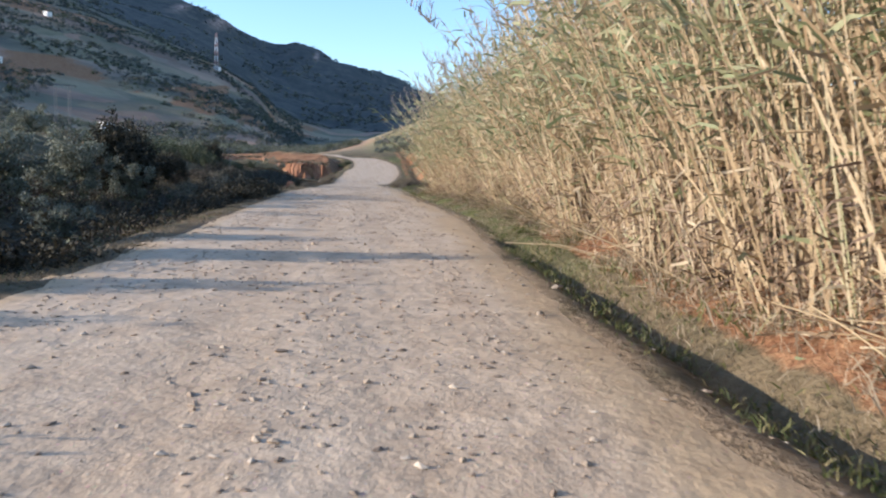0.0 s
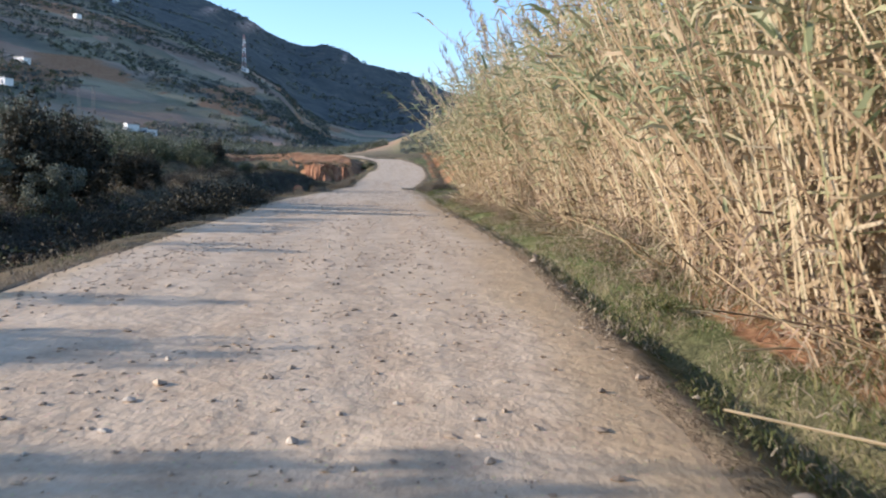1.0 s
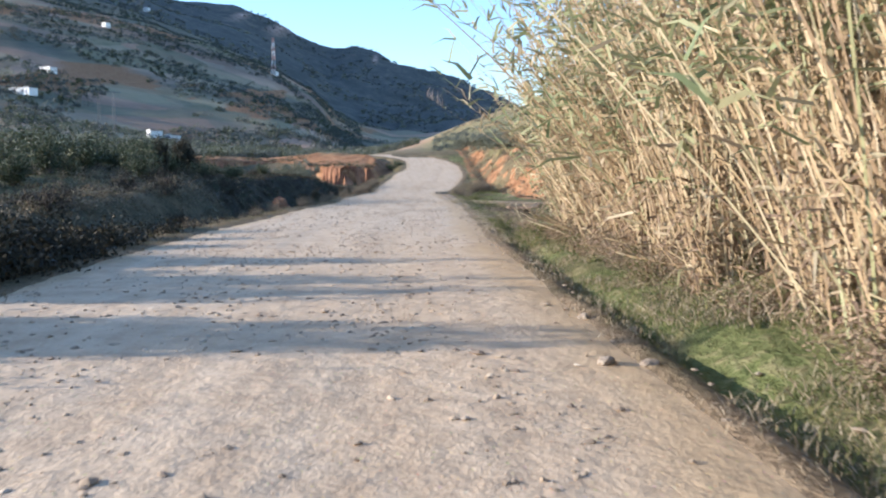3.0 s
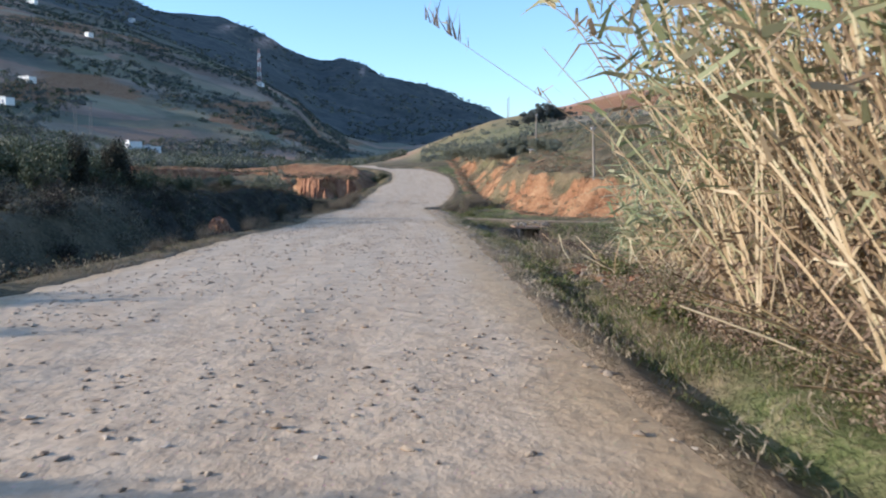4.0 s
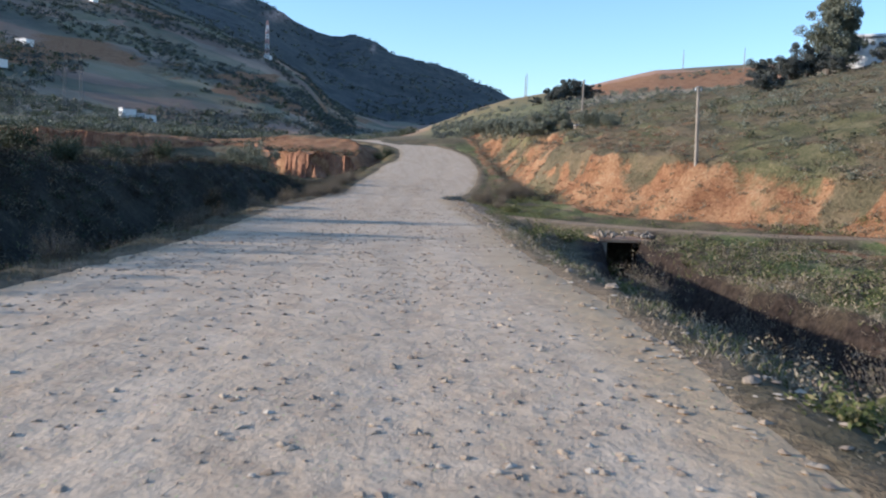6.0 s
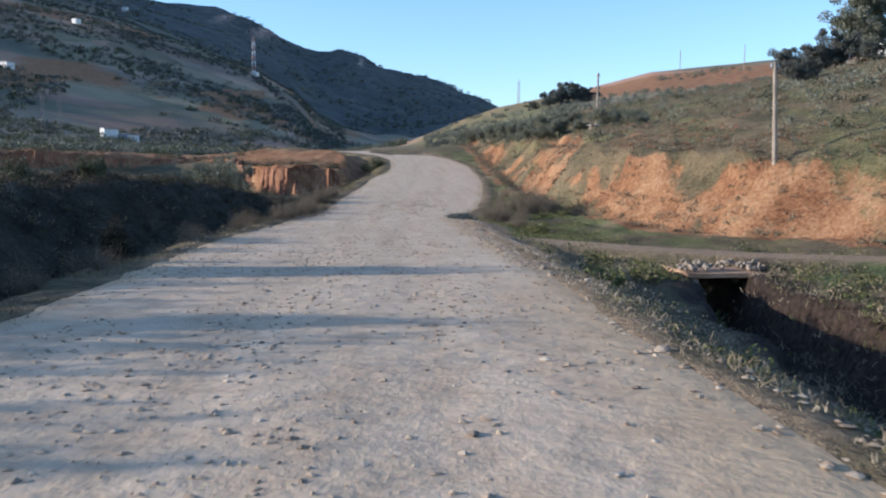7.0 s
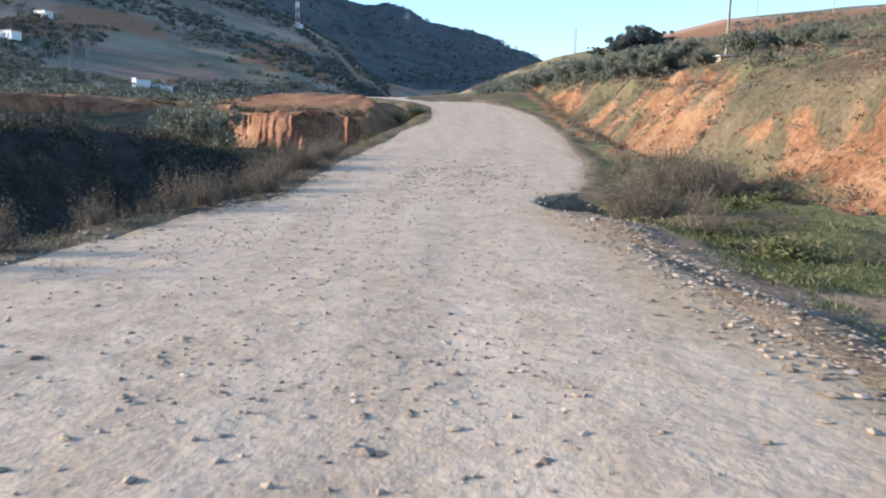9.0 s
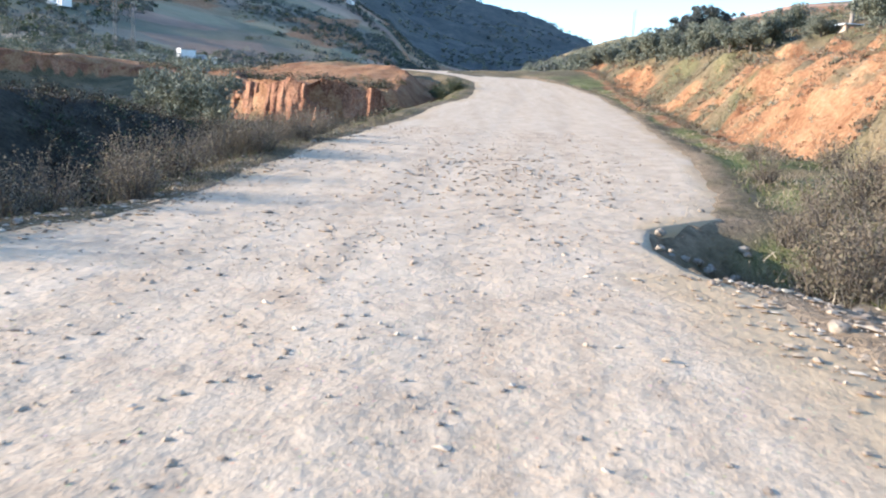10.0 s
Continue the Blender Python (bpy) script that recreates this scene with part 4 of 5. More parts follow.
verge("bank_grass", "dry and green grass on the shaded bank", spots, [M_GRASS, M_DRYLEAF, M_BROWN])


def bush(name, radius, height, twigs, leaves, leaf, mats, label, category="bush"):
    """A shrub: many thin stems fanning from the root, with small leaves in uneven clumps."""
    root = empty(name, 0, 0, 0, label, category)
    p = Pile()
    d = unit(np.stack([RNG.normal(0, 1, twigs), RNG.normal(0, 1, twigs), RNG.uniform(0.5, 1.7, twigs)], 1))
    ln = RNG.uniform(0.55, 1.0, twigs)[:, None] * np.array([radius, radius, height])
    tip = d * ln * 1.15
    mid = tip * 0.5 + RNG.normal(0, 0.06 * radius, (twigs, 3))
    p.tubes(np.stack([np.zeros((twigs, 3)) - (0, 0, 0.08), mid, tip], 1), np.array([[0.014, 0.008, 0.003]]) * np.ones((twigs, 1)) * max(radius, 0.5), 3)
    p.done("stem", M_BARK, root)
    p = Pile()
    k = RNG.integers(0, twigs, leaves)
    t = RNG.uniform(0.35, 1.08, leaves)[:, None]
    c = tip[k] * t + RNG.normal(0, 0.12, (leaves, 3)) * np.array([radius, radius, height * 0.7])
    c[:, 2] = np.maximum(c[:, 2], 0.02)
    p.leaves(c, leaf * RNG.uniform(0.6, 1.4, leaves))
    p.done("foliage", mats, root)
    return root


def tree(name, height, spread, trunk, leaves, leaf, mat, label, low=0.3, tall=False, category="tree"):
    """Tapered trunk, forking limbs, a crown of many small leaves in separate clumps."""
    root = empty(name, 0, 0, 0, label, category)
    p = Pile()
    t = np.linspace(0, 1, 6)
    top = np.array([RNG.normal(0, 0.05 * height), RNG.normal(0, 0.05 * height), height * (0.9 if tall else 0.6)])
    wob = RNG.normal(0, 0.02 * height, (6, 3)) * (t[:, None] > 0)
    line = top * t[:, None] + wob
    line[0, 2] = -0.2
    p.tubes(line[None], (trunk * (1 - 0.8 * t))[None], 7)
    nl = 34 if tall else 11
    u = RNG.uniform(low, 1.0, nl)
    b = np.stack([np.interp(u, t, line[:, i]) for i in range(3)], 1)
    a = np.arange(nl) * 2.4 + RNG.normal(0, 0.3, nl)
    reach = spread * RNG.uniform(0.3 if tall else 0.45, 1.0, nl) * (1 - 0.45 * u if tall else 1)
    e = b + np.stack([np.cos(a) * reach, np.sin(a) * reach, height * RNG.uniform(0.06, 0.3, nl)], 1)
    p.tubes(np.stack([b, (b + e) / 2 + RNG.normal(0, 0.04 * spread, (nl, 3)), e], 1), np.array([[0.35, 0.22, 0.08]]) * trunk * np.ones((nl, 1)), 5)
    p.done("trunk", M_BARK, root)
    p = Pile()
    clumps = np.concatenate([e, (b + e) / 2, e + RNG.normal(0, 0.25 * spread, e.shape), line[3:] + RNG.normal(0, 0.1 * spread, (3, 3)), line[3:] + (0, 0, 0.12 * height)])
    k = RNG.integers(0, len(clumps), leaves)
    r = 0.3 * spread * RNG.uniform(0.6, 1.25, len(clumps))
    dv = unit(RNG.normal(size=(leaves, 3))) * (RNG.random((leaves, 1)) ** 0.45)
    c = clumps[k] + dv * r[k, None] * np.array([1, 1, 0.85])
    p.leaves(c, leaf * RNG.uniform(0.6, 1.4, leaves))
    p.done("crown", mat, root)
    return root


def put(ob, spots, group, lift=0.0):
    """Sets the made thing on the first spot and copies of it on the others: (x, y, scale)."""
    for i, (x, y, s) in enumerate(spots):
        m = pose(x, y, float(ground_z(x, y)) - 0.05, RNG.normal(0, 3), RNG.normal(0, 3), RNG.uniform(0, 360))
        m = m @ Matrix.Translation((0, 0, lift))
        if i == 0:
            ob.matrix_world = m
            ob.scale = (s, s, s * RNG.uniform(0.85, 1.15))
            first = ob
        else:
            c = copy_thing(first, m)
            c.scale = (s, s, s * RNG.uniform(0.85, 1.15))
        (first if i == 0 else c)["group"] = group


def rand_spots(n, y0, y1, s0, s1, right, smin, smax):
    x, y = side(n, y0, y1, s0, s1, right)
    return [(float(a), float(b), float(RNG.uniform(smin, smax))) for a, b in zip(x, y)]


# bushes of the shaded bank; the tall ones throw their shadows over the road
dark = bush("dark_bush", 0.9, 1.5, 34, 1900, 0.058, M_DARKLEAF, "dark evergreen bush on the shaded roadside bank")
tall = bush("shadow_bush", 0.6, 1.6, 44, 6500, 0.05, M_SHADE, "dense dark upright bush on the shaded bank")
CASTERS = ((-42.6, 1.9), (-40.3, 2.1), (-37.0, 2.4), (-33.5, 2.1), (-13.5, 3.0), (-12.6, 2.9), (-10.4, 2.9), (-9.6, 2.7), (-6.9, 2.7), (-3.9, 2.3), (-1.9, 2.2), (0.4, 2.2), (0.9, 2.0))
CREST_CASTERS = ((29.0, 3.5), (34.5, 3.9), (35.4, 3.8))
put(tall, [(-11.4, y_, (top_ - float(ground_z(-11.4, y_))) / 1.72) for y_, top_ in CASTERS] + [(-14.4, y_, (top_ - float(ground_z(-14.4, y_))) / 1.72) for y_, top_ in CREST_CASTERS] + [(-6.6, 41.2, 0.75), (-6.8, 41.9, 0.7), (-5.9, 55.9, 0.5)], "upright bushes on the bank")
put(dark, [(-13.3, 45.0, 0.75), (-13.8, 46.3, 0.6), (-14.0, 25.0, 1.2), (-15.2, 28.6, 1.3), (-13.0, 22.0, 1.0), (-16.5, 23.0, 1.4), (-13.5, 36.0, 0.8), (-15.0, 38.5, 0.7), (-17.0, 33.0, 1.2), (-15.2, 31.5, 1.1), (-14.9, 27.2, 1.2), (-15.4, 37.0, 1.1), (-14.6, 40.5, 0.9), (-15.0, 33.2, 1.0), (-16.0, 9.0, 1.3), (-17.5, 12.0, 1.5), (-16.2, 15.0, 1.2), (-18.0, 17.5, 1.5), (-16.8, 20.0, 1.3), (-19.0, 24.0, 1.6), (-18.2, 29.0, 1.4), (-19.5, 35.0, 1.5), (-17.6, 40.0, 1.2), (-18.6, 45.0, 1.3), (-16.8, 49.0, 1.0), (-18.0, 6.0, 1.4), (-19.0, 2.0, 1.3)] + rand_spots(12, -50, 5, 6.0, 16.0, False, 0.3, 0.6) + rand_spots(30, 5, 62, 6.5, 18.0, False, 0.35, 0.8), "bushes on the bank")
# low bushes given shade-dark leaves, as if lying in full shadow
thorn = bush("thorn_bush", 0.95, 0.75, 40, 4200, 0.04, M_SHADE, "low thorn bush coloured as in shade at the road's edge")
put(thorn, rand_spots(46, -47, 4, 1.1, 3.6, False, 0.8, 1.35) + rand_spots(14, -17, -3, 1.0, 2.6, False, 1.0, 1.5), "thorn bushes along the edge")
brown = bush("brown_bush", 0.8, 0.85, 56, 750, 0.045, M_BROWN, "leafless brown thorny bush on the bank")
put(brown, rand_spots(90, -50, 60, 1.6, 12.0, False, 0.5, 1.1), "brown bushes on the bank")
dry = bush("dry_shrub", 0.45, 0.7, 70, 1700, 0.0125, M_DRYLEAF, "grey-brown dry weed shrub at the road's edge")
put(dry, rand_spots(34, 44, 78, 0.5, 2.6, False, 0.6, 1.3) + rand_spots(26, 55, 70, 0.4, 2.4, False, 0.9, 1.5) + rand_spots(18, 57.5, 63, 1.6, 3.6, True, 1.0, 1.7) + rand_spots(26, 7, 26, 1.2, 5.0, True, 0.7, 1.5) + rand_spots(22, 55, 72, 1.0, 4.5, True, 0.7, 1.3) + rand_spots(40, -10, 44, 0.4, 1.8, False, 0.4, 0.9), "dry shrubs along the road")
weed = bush("green_weed", 0.38, 0.28, 30, 520, 0.03, M_GRASS, "leafy green roadside weed in the ditch", "weed")
for q_ in ((-1.2, 103.6, 1.1), (-1.9, 102.2, 1.0), (-2.4, 104.6, 1.3), (-1.5, 105.5, 1.0)):
    c_ = copy_thing(dark, pose(q_[0], q_[1], float(ground_z(q_[0], q_[1])) - 0.1, 0, 0, RNG.uniform(0, 360)))
    c_.scale = (q_[2] * 0.75, q_[2] * 0.75, q_[2] * 0.55)
put(weed, rand_spots(30, -4, 30, 0.5, 2.2, True, 0.5, 1.2) + rand_spots(26, 36, 64, 1.2, 5.5, True, 0.7, 1.6) + rand_spots(12, -34, -4, 0.4, 1.6, True, 0.3, 0.7), "weeds in the ditch")
olive = tree("olive_tree", 3.0, 1.7, 0.14, 5200, 0.082, M_OLIVE, "grey-green bushy olive tree on the slope", 0.08)
put(olive, [(-11.5, -18, 0.75), (-13, -21.5, 0.9), (-10.5, -14, 0.55), (-15, -25, 0.95), (-17.5, -21, 1.0), (-9.5, -26, 0.5), (-26, -10, 1.0), (-16, -32, 0.9), (-30, 4, 1.0), (-26, 14, 0.8), (-20, 30, 0.7), (-30, 30, 1.0), (-19, -36, 1.2), (-12.6, 91, 0.95), (-14.6, 92, 1.1), (-16.8, 95, 0.9), (-24, 44, 0.9), (-40, 12, 1.2), (-38, -14, 1.3)], "olive trees left of the road")
# ---- masses of scrub ----
def clumps(name, label, x, y, per, size, leaf, mats, pickmat, flat=0.8):
    p = Pile()
    n = len(x)
    z = ground_z(x, y)
    r = size * RNG.uniform(0.5, 1.3, n)
    for mi in range(len(mats)):
        idx = np.nonzero(pickmat == mi)[0]
        k = np.repeat(idx, per)
        dv = unit(RNG.normal(size=(len(k), 3))) * RNG.random((len(k), 1)) ** 0.5
        c = np.stack([x[k], y[k], z[k]], 1) + dv * r[k, None] * np.array([1, 1, flat]) + np.array([0, 0, 1]) * (0.45 * r[k, None] * flat)
        p.leaves(c, leaf * RNG.uniform(0.6, 1.5, len(k)), mi)
    return tagged(p.done(name, mats), label, "scrub", kind="stuff")


x, y = pick(side(11000, -52, 88, 1.3, 20, False, 1.35), 121, 0.38, 3.0)
keep = (y > 8) | (edge_l(y) - x < 6.5) | (RNG.random(len(x)) < 0.12)
x, y = x[keep], y[keep]
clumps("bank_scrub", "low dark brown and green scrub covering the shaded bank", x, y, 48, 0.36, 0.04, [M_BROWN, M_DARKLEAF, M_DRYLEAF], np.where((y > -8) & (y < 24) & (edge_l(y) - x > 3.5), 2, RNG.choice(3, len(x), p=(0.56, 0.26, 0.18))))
x, y = pick(side(2400, -52, 50, 14, 60, False), 122, 0.5, 8.0)
clumps("valley_scrub", "dark bushes and hedges in the low ground", x, y, 70, 1.2, 0.11, [M_DARKLEAF, M_OLIVE, M_DRYLEAF], RNG.choice(3, len(x), p=(0.25, 0.4, 0.35)))
y = RNG.uniform(14, 132, 9000)
x = np.interp(y, TOE_Y, TOE_X) - 0.6 + 48 * RNG.random(9000) ** 1.4
x, y = pick((x, y), 123, 0.44, 3.5)
clumps("hill_scrub", "tufts and low shrubs on the red hillside", x, y, 34, 0.3, 0.04, [M_DRYLEAF, M_OLIVE, M_BROWN], RNG.choice(3, len(x), p=(0.72, 0.22, 0.06)), 0.6)
y = RNG.uniform(40, 135, 1500)
x = np.interp(y, TOE_Y, TOE_X) + 3 + 45 * RNG.random(1500)
x, y = pick((x, y), 126, 0.57, 7.0)
clumps("hill_shrubs", "dark rounded shrubs dotted over the hillside", x, y, 80, 0.6, 0.07, [M_OLIVE, M_DRYLEAF, M_DARKLEAF], RNG.choice(3, len(x), p=(0.55, 0.3, 0.15)), 0.75)
y = RNG.uniform(42, 118, 5200)
x = np.interp(y, TOE_Y, TOE_X) + 8 * RNG.random(5200)
x, y = pick((x, y), 128, 0.47, 2.0)
clumps("slope_tufts", "small dry tufts and clods on the bare red slope", x, y, 18, 0.15, 0.032, [M_DRYLEAF, M_STRAW, M_REDROCK], RNG.choice(3, len(x), p=(0.35, 0.25, 0.4)), 0.6)
# scrub along the bluff's crest
x = RNG.uniform(-60, -4.5, 1100)
y = bluff_y(x) + 0.8 + 9 * RNG.random(1100) ** 1.5
x, y = pick((x, y), 127, 0.45, 3.0)
clumps("crest_scrub", "dry brown scrub on top of the red bluff", x, y, 50, 0.42, 0.05, [M_DRYLEAF, M_BROWN, M_DARKLEAF], RNG.choice(3, len(x), p=(0.5, 0.3, 0.2)), 0.8)
# dry brush in front of the reeds and beside the last clump
x, y = pick(side(1500, -30, 1, 1.1, 2.3, True), 129, 0.44, 1.6)
clumps("reed_brush", "brown withered brush at the foot of the reeds", x, y, 130, 0.24, 0.016, [M_RUSSET, M_DRYLEAF, M_GRASS], RNG.choice(3, len(x), p=(0.5, 0.35, 0.15)), 1.1)
x, y = pick(side(700, 5, 17, 0.7, 4.0, True), 130, 0.45, 1.4)
clumps("verge_brush", "grey-brown dry brush between the road and the reeds", x, y, 70, 0.24, 0.02, [M_STRAW, M_RUSSET, M_GRASS], RNG.choice(3, len(x), p=(0.6, 0.2, 0.2)), 0.9)
# the wild strip between the road and the stream
x, y = pick(side(1500, 2, 48, 0.8, 6.5, True), 124, 0.53, 1.5)
keep = np.abs(x - np.interp(y, (2, 14, 25, 30, 38, 42, 46), (7.0, 5.5, 6.1, 6.4, 7.6, 8.4, 9.0))) > 1.7
x, y = x[keep], y[keep]
clumps("ditch_scrub", "grey-brown thorny scrub and green weeds beside the stream", x, y, 60, 0.24, 0.022, [M_STRAW, M_GRASS, M_DRYLEAF, M_DARKLEAF], RNG.choice(4, len(x), p=(0.42, 0.2, 0.3, 0.08)))
x, y = pick(side(2600, 8, 46, 5.6, 17, True), 125, 0.46, 2.0)
keep = np.abs(x - np.interp(y, (2, 14, 25, 30, 38, 42, 46), (7.0, 5.5, 6.1, 6.4, 7.6, 8.4, 9.0))) > 1.35
x, y = x[keep], y[keep]
keep = track_dist(x, y) > 1.4
x, y = x[keep], y[keep]
clumps("field_weeds", "low weeds and dry stalks in the rough field", x, y, 46, 0.3, 0.036, [M_GRASS, M_DRYLEAF, M_BROWN], RNG.choice(3, len(x), p=(0.5, 0.35, 0.15)), 0.75)
# far trees of the valley and the hillsides
a, r = RNG.uniform(-46, 1, 8000), np.exp(RNG.uniform(np.log(200), np.log(900), 8000))
x, y = r * np.sin(np.radians(a)), r * np.cos(np.radians(a))
keep = (fbm(x / 50.0, y / 80.0, 3, 131) > 0.52) & ((y > bluff_y(x) + 4) | (r > 260))
x, y = x[keep], y[keep]
clumps("far_trees", "scattered dark trees and hedges on the far hillside", x, y, 110, 2.1, 0.24, [M_DARKLEAF, M_OLIVE, M_MAQUIS], RNG.choice(3, len(x), p=(0.35, 0.3, 0.35)))
a, r = RNG.uniform(-40, -3, 9000), np.sqrt(RNG.uniform(380 ** 2, 1400 ** 2, 9000))
x, y = r * np.sin(np.radians(a)), r * np.cos(np.radians(a))
x, y = pick((x, y), 132, 0.47, 75.0)
clumps("far_hedges", "dark hedges and orchard trees on the far slopes", x, y, 40, 3.4, 0.7, [M_DARKLEAF, M_MAQUIS], RNG.choice(2, len(x), p=(0.3, 0.7)), 0.7)
a, r = RNG.uniform(-22, 9, 5000), RNG.uniform(1500, 3350, 5000)
x, y = r * np.sin(np.radians(a)), r * np.cos(np.radians(a))
x, y = pick((x, y), 134, 0.47, 160.0)
clumps("mountain_woods", "dark woods on the distant mountain", x, y, 22, 6, 1.9, [M_MAQUIS, M_OLIVE], RNG.choice(2, len(x), p=(0.6, 0.4)), 0.6)
a, r = RNG.uniform(2, 25, 1100), RNG.uniform(125, 300, 1100)
x, y = r * np.sin(np.radians(a)), r * np.cos(np.radians(a))
x, y = pick((x, y), 133, 0.53, 22.0)
clumps("hillside_bushes", "rounded dark bushes on the upper hillside", x, y, 110, 0.95, 0.13, [M_OLIVE, M_MAQUIS], RNG.choice(2, len(x), p=(0.6, 0.4)))

# olives in rows on the right-hand slope, a grove on the skyline
hill = tree("hill_olive", 2.9, 1.7, 0.13, 6000, 0.09, M_OLIVE, "round grey-green olive tree on the hillside", 0.05)
put(hill, [(9.6, 134.3, 0.79), (10.5, 129.1, 0.79), (11, 121.8, 0.81), (11.2, 112.1, 0.81), (11.7, 107.2, 0.81), (12.3, 103.3, 0.76), (12.5, 98.3, 0.67), (12.3, 92.4, 0.58), (13, 91.3, 0.57), (14.1, 91.7, 0.58), (16, 94.7, 0.56), (15.2, 88.8, 0.45), (16.4, 85.8, 0.6), (17, 85.3, 0.52), (18.2, 85.8, 0.48), (17.3, 81.6, 0.46), (16.8, 78.2, 0.41), (15.9, 74.5, 0.37), (15.4, 107.2, 0.51), (17.4, 108, 0.52)], "olive trees on the hillside")
grove = tree("evergreen_tree", 4.6, 2.3, 0.2, 12000, 0.11, M_MAQUIS, "dark rounded evergreen tree on the skyline", 0.08)
put(grove, [(34.5, 205, 1.0), (37.5, 208, 1.2), (40.5, 209, 1.15), (43.5, 211, 1.0), (31, 207, 0.6), (47, 113, 0.85), (49.5, 114, 0.95), (37, 97, 0.6), (38.6, 98.5, 0.5), (52.0, 111.5, 0.6), (57, 110, 0.6), (63, 112, 0.6), (45, 115, 0.8)], "dark trees near the house")
euc = tree("eucalyptus_tree", 10.8, 2.9, 0.32, 26000, 0.13, M_OLIVE, "tall grey-green eucalyptus beside the white house", 0.1, True)
put(euc, [(53.6, 116.5, 1.0), (57.0, 118.5, 0.72)], "eucalyptus by the house", -0.9)


# ---- the eroded bluff left of the bend ----
def bluff(name, x0, x1, label):
    xs_ = np.arange(x0, x1, 0.09)
    hs = np.linspace(-0.25, 1, 20)
    X, Hh = np.meshgrid(xs_, hs)
    fy = bluff_y(X)
    groove = np.abs(fbm(X / 0.55, Hh * 0.5, 3, 141) - 0.5) * 2
    cave = smooth(0.62, 0.75, fbm(X / 1.6, Hh * 1.2, 3, 142))
    Y = fy - 0.9 + 0.75 * Hh + 0.75 * (0.5 - groove) + 0.55 * cave * (1 - np.abs(Hh - 0.5)) + 0.25 * (fbm(X / 0.2, Hh * 6, 3, 143) - 0.5) - 0.5 * smooth(0.25, -0.2, Hh)
    tz = ground_z(xs_, bluff_y(xs_) + 1.2)
    bz = ground_z(xs_, bluff_y(xs_) - 1.8) - 0.1
    hgt = np.maximum(tz - bz, 0.2) + 0.1 + 1.3 * (fbm(xs_ / 1.5, xs_ * 0, 5, 144) - 0.55)
    ends = smooth(x0, x0 + 1.5, xs_) * (1 - smooth(x1 - 1.6, x1, xs_))
    hgt = hgt * (0.35 + 0.65 * ends)
    Z = bz[None] + Hh * hgt[None]
    v = np.stack([X, Y, Z], 2).reshape(-1, 3)
    top = np.stack([xs_, bluff_y(xs_) + 2.2, tz - 0.1], 1)
    v = np.concatenate([v, top])
    n, m_ = len(xs_), len(hs) + 1
    k = (np.arange(m_ - 1)[:, None] * n + np.arange(n - 1)).ravel()
    ob = mesh_object(name, v, np.stack([k, k + 1, k + n + 1, k + n], 1), M_REDROCK)
    return tagged(ob, label, "bluff", kind="structure")


bluff("bluff", -18.5, -3.9, "eroded red earth bluff with deep rain grooves")
bluff("far_bluff", -62, -19, "weathered red earth bluff at the terrace edge")


def mound(name, x, y, z, rx, ry, h, label):
    bm = bmesh.new()
    bmesh.ops.create_icosphere(bm, subdivisions=4, radius=1)
    for v in bm.verts:
        n = noise.fractal(v.co * 1.6 + Vector((x, y, 0)), 0.8, 2.0, 4)
        v.co = Vector((v.co.x * rx, v.co.y * ry, v.co.z * h)) * (1 + 0.4 * n)
    ob = part(name, bm, M_REDROCK, None)
    ob.matrix_world = pose(x, y, z)
    return tagged(ob, label, "mound")


mound("earth_mound", -6.1, 19.9, -0.35, 0.42, 0.5, 0.62, "bare orange earth mound at the road's edge")


# ---- culvert under the side track ----
def culvert():
    c = empty("culvert", 8.35, 41.6, -1.9, "small concrete culvert heaped with pale stones", "culvert")
    part("slab", box(0, 0.55, 0.88, 1.95, 2.1, 0.14, 0.02), M_RUSTSLAB, c, "rust-stained concrete slab")
    part("side_wall", box(-0.78, 0.6, 0.2, 0.28, 2.0, 1.22, 0.02), M_CONC, c)
    part("side_wall", box(0.78, 0.6, 0.2, 0.28, 2.0, 1.22, 0.02), M_CONC, c)
    for i in range(60):
        s = RNG.uniform(0.05, 0.12)
        bm = bmesh.new()
        bmesh.ops.create_icosphere(bm, subdivisions=1, radius=1)
        for v in bm.verts:
            v.co *= RNG.uniform(0.75, 1.2)
        row = RNG.random()
        bmesh.ops.transform(bm, matrix=Matrix.LocRotScale((RNG.uniform(-1.15, 1.15), -0.4 + row * 0.7, 0.95 + s * 0.5 + 0.18 * row), Euler(RNG.uniform(0, 3, 3)), (s, s * 0.8, s * 0.6)), verts=bm.verts)
        part("stone", bm, M_FIELDSTONE, c)


culvert()


# ---- poles, mast, pylon ----
def utility_pole(x, y, h, lean_x, lean_y, r=0.085):
    z = float(ground_z(x, y))
    p = empty("utility_pole", x, y, z, "weathered wooden utility pole standing on the hillside", "utility pole", "poles on the hill")
    part("shaft", rod((0, 0, -0.4), (lean_x, lean_y, h), r * 1.25, r * 0.8, 10), M_POLE, p)
    part("cap", rod((lean_x, lean_y, h), (lean_x, lean_y, h + 0.04), r * 0.95, r * 0.6, 10), M_STEEL, p)
    part("bracket", box(lean_x, lean_y, h - 0.18, 0.34, 0.05, 0.05, 0.008), M_STEEL, p)
    for s in (-0.14, 0.14):
        part("insulator", rod((lean_x + s, lean_y, h - 0.16), (lean_x + s, lean_y, h - 0.02), 0.028, 0.018, 8), M_MASTWHITE, p)


utility_pole(15.1, 53.2, 3.75, -0.12, 0.0)
utility_pole(16.7, 89.4, 4.2, 0.1, 0.0)
